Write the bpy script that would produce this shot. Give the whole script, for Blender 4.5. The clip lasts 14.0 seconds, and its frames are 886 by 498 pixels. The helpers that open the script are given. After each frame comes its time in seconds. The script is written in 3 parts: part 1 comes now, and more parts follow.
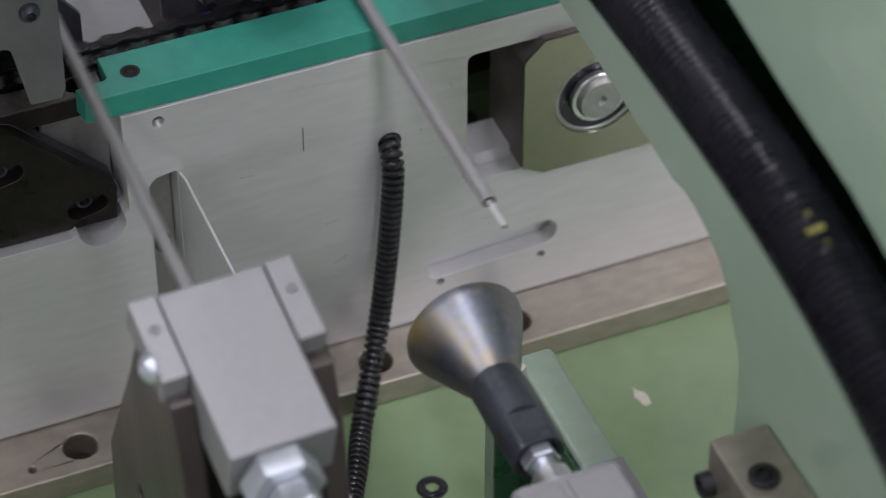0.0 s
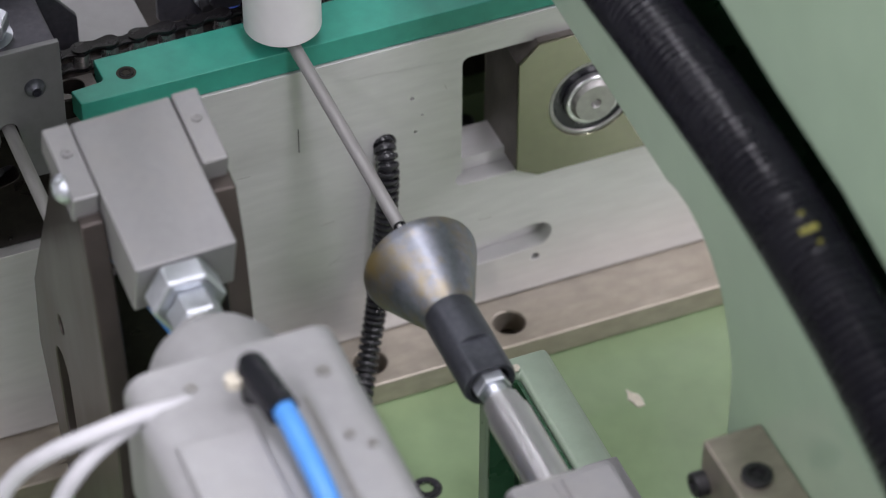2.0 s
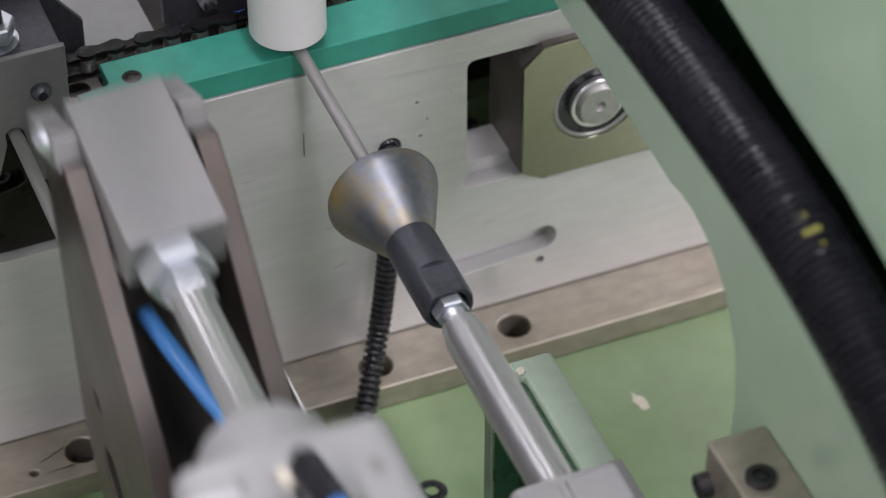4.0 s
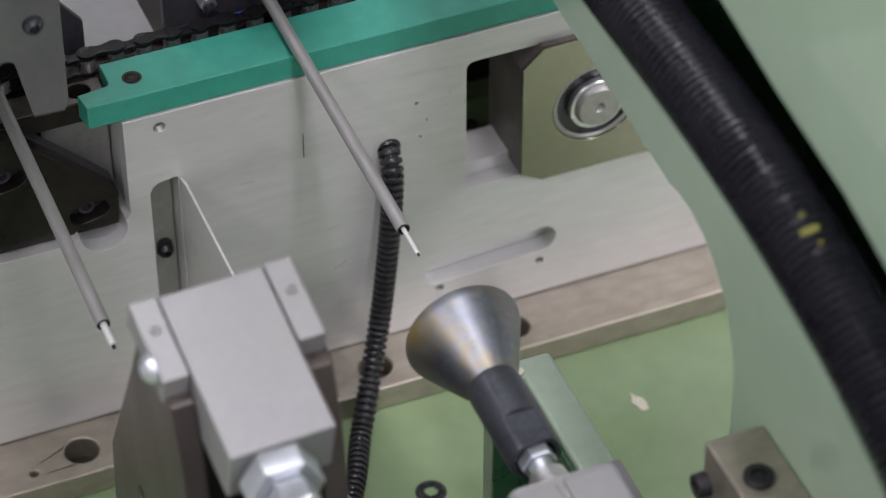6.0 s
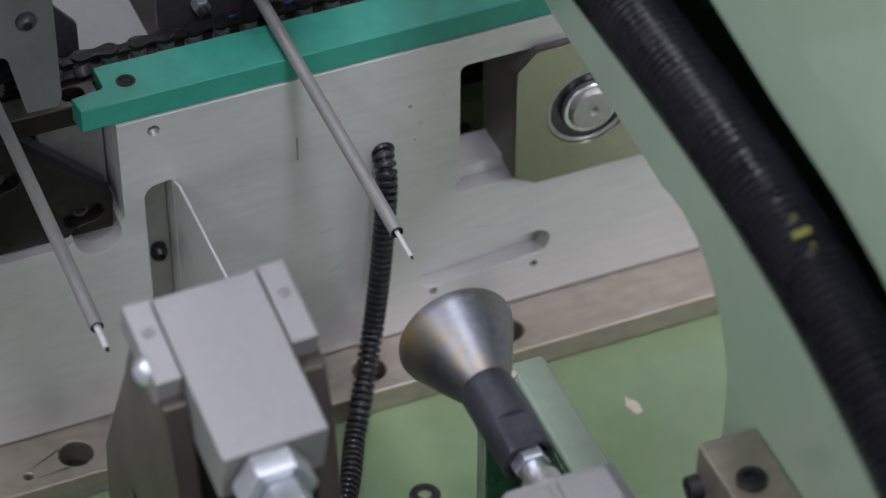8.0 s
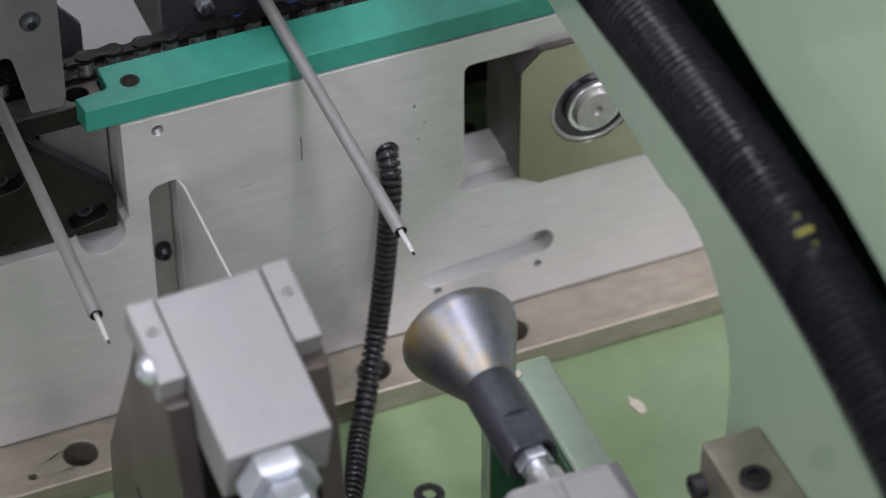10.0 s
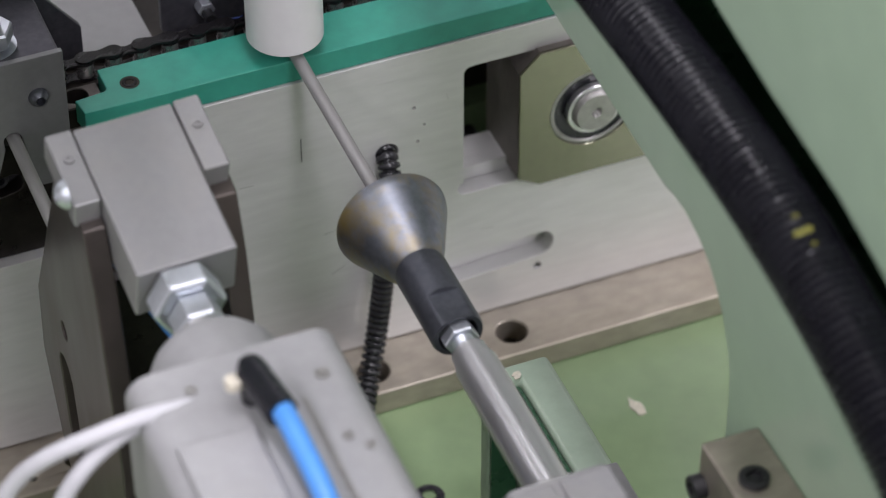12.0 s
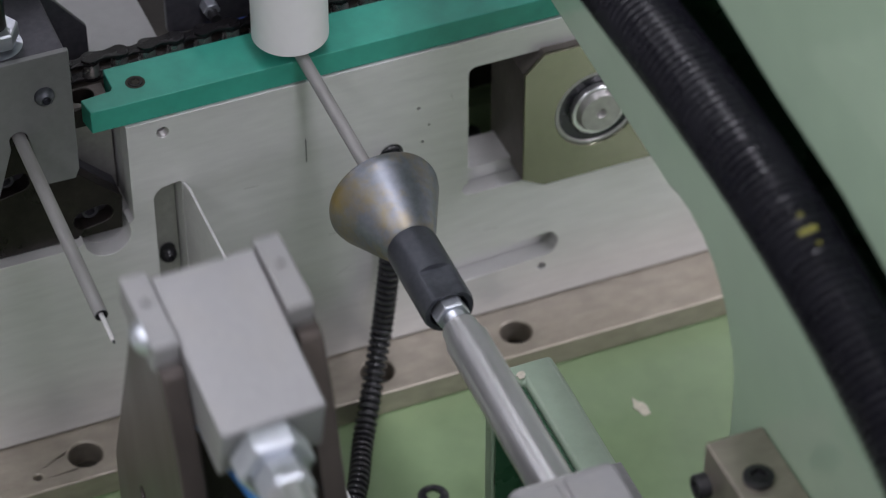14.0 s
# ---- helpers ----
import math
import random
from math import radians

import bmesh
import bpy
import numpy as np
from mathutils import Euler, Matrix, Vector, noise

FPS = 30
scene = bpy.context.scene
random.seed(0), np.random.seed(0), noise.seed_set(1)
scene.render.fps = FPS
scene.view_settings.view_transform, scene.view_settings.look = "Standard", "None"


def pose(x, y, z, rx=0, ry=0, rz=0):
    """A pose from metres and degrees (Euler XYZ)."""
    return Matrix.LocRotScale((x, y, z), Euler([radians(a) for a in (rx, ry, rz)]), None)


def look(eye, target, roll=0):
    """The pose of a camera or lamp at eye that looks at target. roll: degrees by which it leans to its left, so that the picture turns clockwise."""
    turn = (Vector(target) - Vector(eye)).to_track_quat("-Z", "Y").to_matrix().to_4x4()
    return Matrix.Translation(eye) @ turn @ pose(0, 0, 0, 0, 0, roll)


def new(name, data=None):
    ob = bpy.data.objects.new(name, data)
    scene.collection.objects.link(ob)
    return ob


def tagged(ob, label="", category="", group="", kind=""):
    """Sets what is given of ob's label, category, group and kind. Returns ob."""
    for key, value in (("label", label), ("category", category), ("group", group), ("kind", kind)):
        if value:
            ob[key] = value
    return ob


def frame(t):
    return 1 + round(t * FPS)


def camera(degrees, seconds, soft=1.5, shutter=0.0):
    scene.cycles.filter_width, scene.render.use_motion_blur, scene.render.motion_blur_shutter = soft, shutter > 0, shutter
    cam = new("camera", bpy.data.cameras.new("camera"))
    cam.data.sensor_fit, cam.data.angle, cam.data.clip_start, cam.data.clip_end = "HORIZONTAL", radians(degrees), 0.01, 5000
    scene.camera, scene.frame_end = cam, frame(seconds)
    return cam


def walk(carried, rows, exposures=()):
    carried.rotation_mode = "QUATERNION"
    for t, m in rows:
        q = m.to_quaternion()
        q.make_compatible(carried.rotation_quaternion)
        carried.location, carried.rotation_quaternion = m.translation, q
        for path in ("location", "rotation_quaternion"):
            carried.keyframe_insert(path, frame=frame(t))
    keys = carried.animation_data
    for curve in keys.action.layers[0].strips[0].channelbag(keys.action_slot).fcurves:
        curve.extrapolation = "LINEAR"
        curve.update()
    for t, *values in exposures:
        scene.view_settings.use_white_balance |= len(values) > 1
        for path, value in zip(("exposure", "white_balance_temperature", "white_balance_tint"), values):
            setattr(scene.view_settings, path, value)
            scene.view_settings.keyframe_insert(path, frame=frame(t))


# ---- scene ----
cam = camera(16.788, 14.0, soft=1.1, shutter=0.5)
PATH = [
    (0, pose(-0.34819, -0.85156, 0.86088, 46.7835, 0.0182, -22.1873)),
    (0.5, pose(-0.34892, -0.8528, 0.86129, 46.833, -0.1032, -22.0769)),
    (1, pose(-0.34952, -0.85396, 0.86166, 46.8654, -0.1119, -22.0824)),
    (1.5, pose(-0.35, -0.85504, 0.86199, 46.8913, -0.1098, -22.1707)),
    (2, pose(-0.35038, -0.85603, 0.86229, 46.9256, -0.1168, -22.2211)),
    (2.5, pose(-0.35066, -0.85695, 0.86254, 46.975, -0.0598, -22.2024)),
    (3, pose(-0.35085, -0.85781, 0.86277, 47.0166, 0.0178, -22.2191)),
    (5.5, pose(-0.35079, -0.86121, 0.86344, 47.1119, -0.0143, -22.0534)),
    (6, pose(-0.35064, -0.86175, 0.8635, 47.1347, 0.0226, -22.1134)),
    (6.5, pose(-0.35047, -0.86225, 0.86354, 47.1421, -0.0045, -22.1175)),
    (7, pose(-0.35028, -0.86272, 0.86356, 47.1765, -0.0022, -22.1385)),
    (7.5, pose(-0.35009, -0.86317, 0.86356, 47.2295, 0.0574, -22.1912)),
    (8, pose(-0.34991, -0.8636, 0.86355, 47.24, -0.0225, -22.1458)),
    (10.5, pose(-0.34938, -0.86559, 0.86331, 47.3004, 0.1161, -22.0716)),
    (11, pose(-0.34942, -0.86599, 0.86325, 47.3299, 0.0738, -22.0513)),
    (11.5, pose(-0.34954, -0.8664, 0.86318, 47.3468, 0.131, -22.075)),
    (12, pose(-0.34973, -0.86683, 0.86311, 47.3732, 0.1322, -22.1002)),
    (12.5, pose(-0.35001, -0.86728, 0.86304, 47.3953, 0.0917, -22.0895)),
    (13, pose(-0.35038, -0.86776, 0.86297, 47.4032, 0.1229, -22.0861)),
    (13.5, pose(-0.35087, -0.86827, 0.86291, 47.4336, 0.1753, -22.0811)),
    (14, pose(-0.35147, -0.86881, 0.86285, 47.4654, 0.0975, -22.0062)),
]

# stops, kelvin and tint: the picture's brightness and colour waver as the clip goes on
EXPOSURES = [(0, -0.32, 6100, 12), (0.5, -0.18, 6450, 12), (1.0, 0.0, 6200, 12), (2.0, 0.02, 6250, 12), (3.0, 0.02, 6350, 12), (5.5, 0.0, 6300, 12), (6.0, 0.0, 6300, 12),
             (6.5, -0.16, 6400, 12), (7.0, -0.25, 5980, 12), (7.5, -0.29, 5780, 12), (8.0, -0.30, 6000, 12), (8.6, -0.25, 6050, 12), (10.3, 0.0, 6200, 12), (11.5, 0.0, 6250, 12),
             (12.5, 0.0, 6450, 10), (13.0, -0.08, 6650, 7), (13.5, -0.18, 6450, 10), (14.0, -0.31, 6120, 11)]
LAMP_WATTS = 28.0

walk(cam, PATH, exposures=EXPOSURES)
cam.data.dof.use_dof = True
cam.data.dof.focus_distance = 1.13
cam.data.dof.aperture_fstop = 10.5

# ---- light ----
world = bpy.data.worlds.new("hall_air")
scene.world = world
world.use_nodes = True
world.node_tree.nodes["Background"].inputs[0].default_value = (0.80, 0.90, 1.0, 1)
world.node_tree.nodes["Background"].inputs[1].default_value = 0.10


def ceiling_lamp(x, y, z, sx, sy, watts, colour):
    data = bpy.data.lights.new("ceiling_lamp", "AREA")
    data.shape, data.size, data.size_y, data.energy, data.color = "RECTANGLE", sx, sy, watts, colour
    ob = new("ceiling_lamp", data)
    ob.matrix_world = look((x, y, z), (x, y, z - 1))
    return ob


# unseen rows of tubes from west to east; uneven shares shape the light
for lx, shares in ((-1.7, (0.55, 1.35, 0.55)), (-0.1, (1.1, 0.9, 0.45)), (1.5, (2.1, 1.1, 0.4))):
    for ly, share_of in zip((-2.5, -0.6, 2.0), shares):
        ceiling_lamp(lx, ly, 2.17, 0.35, 1.5, LAMP_WATTS * share_of, (1.0, 0.95, 1.0))


# ---- materials ----
def material(name, colour, rough=0.5, metal=0.0, grain=0.08, scale=40.0, stretch=(1, 1, 1), bump=0.05,
             bump_scale=900.0, coat=0.0, spec=0.5, stain=0.0, stain_scale=12.0, stain_colour=(0.1, 0.09, 0.07),
             rough_var=0.1, coat_ior=1.5, stain_low=0.5):
    m = bpy.data.materials.new(name)
    m.use_nodes = True
    n, l = m.node_tree.nodes, m.node_tree.links
    b = n["Principled BSDF"]
    tc = n.new("ShaderNodeTexCoord")
    mp = n.new("ShaderNodeMapping")
    mp.inputs["Scale"].default_value = stretch
    l.new(tc.outputs["Object"], mp.inputs[0])

    def noise_node(sc, detail=4.0, rough_n=0.6):
        t = n.new("ShaderNodeTexNoise")
        t.inputs["Scale"].default_value, t.inputs["Detail"].default_value = sc, detail
        t.inputs["Roughness"].default_value = rough_n
        l.new(mp.outputs[0], t.inputs[0])
        return t

    def ramp(src, a, c, lo=0.3, hi=0.7):
        r = n.new("ShaderNodeMapRange")
        r.inputs[1].default_value, r.inputs[2].default_value = lo, hi
        r.inputs[3].default_value, r.inputs[4].default_value = a, c
        l.new(src.outputs[0], r.inputs[0])
        return r

    fine, broad = noise_node(scale * 8), noise_node(scale)
    mul = n.new("ShaderNodeMath")
    mul.operation = "MULTIPLY"
    l.new(ramp(fine, 1 - grain, 1 + grain).outputs[0], mul.inputs[0])
    l.new(ramp(broad, 1 - grain, 1 + grain).outputs[0], mul.inputs[1])
    mixc = n.new("ShaderNodeMix")
    mixc.data_type, mixc.blend_type = "RGBA", "MULTIPLY"
    mixc.inputs["Factor"].default_value = 1.0
    mixc.inputs[6].default_value = (*colour, 1)
    l.new(mul.outputs[0], mixc.inputs[7])
    out = mixc.outputs[2]
    if stain > 0:
        st = noise_node(stain_scale, 6.0, 0.65)
        mx = n.new("ShaderNodeMix")
        mx.data_type = "RGBA"
        l.new(ramp(st, 0.0, stain, stain_low, stain_low + 0.25).outputs[0], mx.inputs["Factor"])
        l.new(out, mx.inputs[6])
        mx.inputs[7].default_value = (*stain_colour, 1)
        out = mx.outputs[2]
    l.new(out, b.inputs["Base Color"])
    b.inputs["Metallic"].default_value = metal
    b.inputs["Specular IOR Level"].default_value = spec
    b.inputs["Coat Weight"].default_value = coat
    b.inputs["Coat Roughness"].default_value = 0.06
    b.inputs["Coat IOR"].default_value = coat_ior
    l.new(ramp(broad, max(0.02, rough - rough_var), min(1, rough + rough_var)).outputs[0], b.inputs["Roughness"])
    if bump > 0:
        bn = noise_node(bump_scale, 3.0)
        bp = n.new("ShaderNodeBump")
        bp.inputs["Strength"].default_value, bp.inputs["Distance"].default_value = bump, 0.0004
        l.new(bn.outputs[0], bp.inputs["Height"])
        l.new(bp.outputs[0], b.inputs["Normal"])
    return m


M = {}
M["plate"] = material("ground_steel", (0.67, 0.665, 0.66), 0.42, 0.34, 0.045, 20, (0.35, 1, 1.8), 0.08, 420, stain=0.42,
                      stain_scale=11, stain_colour=(0.47, 0.46, 0.42))
M["bar"] = material("worn_steel", (0.40, 0.36, 0.30), 0.42, 0.72, 0.12, 22, (0.5, 1, 1), 0.08, 600, stain=0.45,
                    stain_scale=20, stain_colour=(0.30, 0.25, 0.18))
M["block"] = material("polished_steel", (0.265, 0.262, 0.195), 0.20, 1.0, 0.05, 30, (1, 1, 1), 0.02, 700, rough_var=0.05)
M["grey_steel"] = material("grey_steel", (0.40, 0.39, 0.38), 0.45, 0.8, 0.08, 40, (1, 1, 1), 0.05, 700, stain=0.2,
                           stain_scale=30, stain_colour=(0.2, 0.18, 0.16))
M["sheet"] = material("sheet_steel", (0.215, 0.215, 0.22), 0.48, 0.5, 0.05, 30, (1, 1, 1), 0.03, 900)
# blackened steel; also stands in for shade on the guide bar and gaps
M["dark_steel"] = material("dark_steel_and_shade", (0.024, 0.020, 0.018), 0.34, 0.5, 0.2, 40, (1, 1, 1), 0.06, 600, stain=0.3,
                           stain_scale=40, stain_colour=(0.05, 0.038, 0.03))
M["roller"] = material("oily_steel", (0.58, 0.56, 0.55), 0.24, 0.9, 0.15, 90, (1, 1, 1), 0.03, 900)
M["blued"] = material("blued_steel", (0.085, 0.083, 0.098), 0.45, 0.6, 0.15, 40, (1, 1, 1), 0.05, 700)
M["black"] = material("black_oxide", (0.022, 0.022, 0.024), 0.38, 0.3, 0.15, 80, (1, 1, 1), 0.03, 900)
M["rubber"] = material("black_plastic", (0.011, 0.011, 0.015), 0.27, 0.0, 0.15, 60, (1, 1, 1), 0.03, 900)
M["conduit"] = material("glossy_black_plastic", (0.020, 0.020, 0.023), 0.22, 0.0, 0.15, 60, (1, 1, 1), 0.02, 900)
M["bed"] = material("green_machine_paint", (0.205, 0.290, 0.150), 0.34, 0.0, 0.05, 10, (1, 1, 1), 0.10, 260, coat=0.25,
                    stain=0.10, stain_scale=9, stain_colour=(0.2, 0.25, 0.10))
M["panel"] = material("pale_green_paint", (0.40, 0.535, 0.385), 0.4, 0.0, 0.03, 8, (1, 1, 1), 0.015, 60, coat=0.8, coat_ior=1.55)
M["bracket"] = material("worn_green_paint", (0.32, 0.41, 0.305), 0.34, 0.0, 0.05, 20, (1, 1, 1), 0.06, 300, coat=0.3)
M["tray"] = material("dull_grey_sheet", (0.25, 0.247, 0.25), 0.5, 0.3, 0.05, 20, (1, 1, 1), 0.03, 900)
# green darkened to carry shade: bracket's inner faces and hose groove
M["shade_green"] = material("shade_green_colour", (0.022, 0.075, 0.035), 0.3, 0.0, 0.10, 30, (1, 1, 1), 0.05, 400)
M["rail"] = material("green_plastic", (0.045, 0.315, 0.235), 0.38, 0.0, 0.08, 14, (1, 1, 1), 0.05, 500, stain=0.25,
                     stain_scale=25, stain_colour=(0.035, 0.23, 0.18))
M["white"] = material("white_plastic", (0.80, 0.79, 0.80), 0.5, 0.0, 0.015, 20, (1, 1, 1), 0.02, 900)
M["alu"] = material("anodised_aluminium", (0.295, 0.293, 0.296), 0.45, 0.3, 0.04, 30, (1, 1, 1), 0.03, 1200, stain=0.3,
                    stain_scale=30, stain_colour=(0.27, 0.25, 0.21))
M["cheek"] = material("milled_steel", (0.085, 0.073, 0.066), 0.38, 0.6, 0.10, 18, (1, 1, 0.4), 0.05, 500, stain=0.35,
                      stain_scale=24, stain_colour=(0.11, 0.08, 0.06))
M["chrome"] = material("chromed_rod", (0.70, 0.70, 0.71), 0.33, 0.9, 0.02, 30, (1, 1, 1), 0.0, rough_var=0.04)
M["zinc"] = material("zinc_plated", (0.62, 0.65, 0.70), 0.4, 0.9, 0.05, 60, (1, 1, 1), 0.02, 900)
M["cone"] = material("burnished_steel", (0.24, 0.255, 0.29), 0.47, 0.9, 0.12, 40, (1, 1, 1), 0.03, 700, stain=1.0,
                     stain_scale=42, stain_colour=(0.36, 0.28, 0.12), stain_low=0.43)
M["sleeve"] = material("black_sleeve", (0.085, 0.09, 0.105), 0.4, 0.7, 0.15, 50, (1, 1, 1), 0.04, 700)
M["tube"] = material("dull_steel_tube", (0.33, 0.325, 0.32), 0.46, 0.45, 0.08, 40, (1, 0.2, 1), 0.03, 900, stain=0.3,
                     stain_scale=50, stain_colour=(0.28, 0.25, 0.22))
M["pale_alu"] = material("clear_anodised_aluminium", (0.345, 0.345, 0.35), 0.5, 0.15, 0.04, 26, (1, 1, 1), 0.03, 1200, stain=0.30,
                         stain_scale=60, stain_colour=(0.36, 0.35, 0.34))
# darker, browner steel for the block behind its polished face
M["block_side"] = material("dark_brown_steel", (0.15, 0.135, 0.12), 0.5, 0.6, 0.14, 60, (1, 1, 0.4), 0.06, 600)
# oily guide bar steel, lighter for the light on its top
M["guide"] = material("lit_oiled_steel", (0.15, 0.135, 0.125), 0.42, 0.5, 0.15, 40, (1, 1, 1), 0.06, 600, stain=0.4,
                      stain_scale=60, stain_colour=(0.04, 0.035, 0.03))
# grease, with the shade inside the holes put into its colour
M["hole_dark"] = material("grease_and_hole_shade", (0.022, 0.019, 0.012), 0.75, 0.0, 0.3, 120, (1, 1, 1), 0.1, 500)
M["link"] = material("oiled_black_steel", (0.012, 0.011, 0.012), 0.26, 0.3, 0.2, 80, (1, 1, 1), 0.04, 800)
M["pin"] = material("white_ceramic", (0.72, 0.71, 0.70), 0.4, 0.2, 0.04, 60, (1, 1, 1), 0.02, 900)
M["blue"] = material("blue_hose", (0.085, 0.29, 0.72), 0.35, 0.0, 0.04, 30, (1, 1, 1), 0.0)
M["deep_blue"] = material("blue_cover", (0.025, 0.09, 0.55), 0.45, 0.0, 0.06, 30, (1, 1, 1), 0.02)
M["cable"] = material("pale_grey_cable", (0.48, 0.48, 0.50), 0.5, 0.0, 0.03, 30, (1, 1, 1), 0.0)
M["yellow"] = material("yellow_print", (0.20, 0.19, 0.025), 0.5, 0.0, 0.4, 200, (1, 1, 1), 0.0)
M["chip"] = material("bare_primer", (0.60, 0.56, 0.46), 0.7, 0.0, 0.15, 150, (1, 1, 1), 0.05)
M["floor"] = material("concrete_floor", (0.30, 0.30, 0.29), 0.55, 0.0, 0.10, 3, (1, 1, 1), 0.08, 60)
M["wall"] = material("painted_wall", (0.70, 0.70, 0.68), 0.7, 0.0, 0.03, 2, (1, 1, 1), 0.03, 40)


# ---- building helpers ----
ORIGIN = {}


def thing(name, base, label, category, group="", kind=""):
    ob = new(name)
    ob.location = base
    ORIGIN[ob.name] = Vector(base)
    return tagged(ob, label, category, group, kind)


def link_mesh(name, bm, mat, smooth):
    bmesh.ops.recalc_face_normals(bm, faces=bm.faces)
    me = bpy.data.meshes.new(name)
    bm.to_mesh(me)
    bm.free()
    me.materials.append(mat)
    if smooth:
        me.shade_smooth()
        me.set_sharp_from_angle(angle=radians(32))
    return me


def part(name, bm, mat, parent, label="", origin=None, bevel=0.0, smooth=True):
    """One mesh under a thing or part; the bmesh is given in world places."""
    home = ORIGIN[parent.name]
    base = Vector(origin) if origin is not None else home
    bmesh.ops.translate(bm, verts=bm.verts, vec=-base)
    ob = new(name, link_mesh(name, bm, mat, smooth))
    ob.parent, ob.location = parent, base - home
    ORIGIN[ob.name] = base
    if bevel > 0:
        md = ob.modifiers.new("bevel", "BEVEL")
        md.width, md.segments, md.limit_method, md.angle_limit, md.harden_normals = bevel, 2, "ANGLE", radians(40), smooth
    return tagged(ob, label)


def solo(name, bm, mat, base, label, category, kind="", bevel=0.0, group="", smooth=True):
    """A thing that is one mesh."""
    bmesh.ops.translate(bm, verts=bm.verts, vec=-Vector(base))
    ob = new(name, link_mesh(name, bm, mat, smooth))
    ob.location = base
    ORIGIN[ob.name] = Vector(base)
    if bevel > 0:
        md = ob.modifiers.new("bevel", "BEVEL")
        md.width, md.segments, md.limit_method, md.angle_limit, md.harden_normals = bevel, 2, "ANGLE", radians(40), smooth
    return tagged(ob, label, category, group, kind)


def box(x0, x1, y0, y1, z0, z1, bm=None):
    bm = bm or bmesh.new()
    bmesh.ops.create_cube(bm, size=1, matrix=Matrix.Translation(((x0 + x1) / 2, (y0 + y1) / 2, (z0 + z1) / 2))
                          @ Matrix.Diagonal((x1 - x0, y1 - y0, z1 - z0, 1)))
    return bm


AXES = {"x": Matrix.Rotation(radians(90), 4, "Y"), "y": Matrix.Rotation(radians(-90), 4, "X"), "z": Matrix.Identity(4)}


def lathe(profile, at, axis="z", steps=40, bm=None, turn=None):
    """Revolves (distance along the axis, radius) pairs round an axis through at; along is +x, +y or +z."""
    bm = bm or bmesh.new()
    m = Matrix.Translation(at) @ (turn or AXES[axis])
    rings = []
    for d, r in profile:
        if r < 1e-6:
            rings.append([bm.verts.new(m @ Vector((0, 0, d)))])
        else:
            rings.append([bm.verts.new(m @ Vector((r * math.cos(2 * math.pi * i / steps), r * math.sin(2 * math.pi * i / steps), d)))
                          for i in range(steps)])
    for a, b in zip(rings, rings[1:]):
        for i in range(steps):
            j = (i + 1) % steps
            if len(a) == 1 and len(b) == 1:
                continue
            if len(a) == 1:
                bm.faces.new((a[0], b[i], b[j]))
            elif len(b) == 1:
                bm.faces.new((a[i], b[0], a[j]))
            else:
                bm.faces.new((a[i], b[i], b[j], a[j]))
    return bm


def rod(a, b, r, bm=None, steps=24):
    a, b = Vector(a), Vector(b)
    turn = (b - a).to_track_quat("Z", "Y").to_matrix().to_4x4()
    n = (b - a).length
    return lathe([(0, 0), (0, r), (n, r), (n, 0)], a, steps=steps, bm=bm, turn=turn)


def ring2(cx, cz, r, n=28, ry=None):
    return [(cx + r * math.cos(2 * math.pi * i / n), cz + (ry or r) * math.sin(2 * math.pi * i / n)) for i in range(n)]


def oblong(x0, z0, x1, z1, r, n=10):
    """A slot's outline between the centres of its two round ends."""
    a = math.atan2(z1 - z0, x1 - x0)
    out = [(x1 + r * math.cos(a - math.pi / 2 + math.pi * i / n), z1 + r * math.sin(a - math.pi / 2 + math.pi * i / n)) for i in range(n + 1)]
    return out + [(x0 + r * math.cos(a + math.pi / 2 + math.pi * i / n), z0 + r * math.sin(a + math.pi / 2 + math.pi * i / n)) for i in range(n + 1)]


def rounded(x0, z0, x1, z1, r, n=6):
    out = []
    for cx, cz, a in ((x1 - r, z0 + r, -90), (x1 - r, z1 - r, 0), (x0 + r, z1 - r, 90), (x0 + r, z0 + r, 180)):
        out += [(cx + r * math.cos(radians(a + 90 * i / n)), cz + r * math.sin(radians(a + 90 * i / n))) for i in range(n + 1)]
    return out


def prism(outer, holes, lo, hi, axis="y", bm=None):
    """A flat shape with holes, drawn in the two other axes in x, y, z order, from lo to hi along the axis."""
    bm = bm or bmesh.new()
    put = {"x": lambda u, v, d: (d, u, v), "y": lambda u, v, d: (u, d, v), "z": lambda u, v, d: (u, v, d)}[axis]
    tmp = bmesh.new()
    edges = []
    for loop in [outer] + holes:
        vs = [tmp.verts.new(put(u, v, lo)) for u, v in loop]
        edges += [tmp.edges.new((vs[i], vs[(i + 1) % len(vs)])) for i in range(len(vs))]
    bmesh.ops.triangle_fill(tmp, use_beauty=True, use_dissolve=False, edges=edges)
    faces = list(tmp.faces)
    got = bmesh.ops.extrude_face_region(tmp, geom=faces, use_keep_orig=True)
    move = [g for g in got["geom"] if isinstance(g, bmesh.types.BMVert)]
    bmesh.ops.translate(tmp, verts=move, vec=Vector(put(0, 0, hi)) - Vector(put(0, 0, lo)))
    bmesh.ops.recalc_face_normals(tmp, faces=tmp.faces)
    me = bpy.data.meshes.new("tmp")
    tmp.to_mesh(me)
    tmp.free()
    bm.from_mesh(me)
    bpy.data.meshes.remove(me)
    return bm


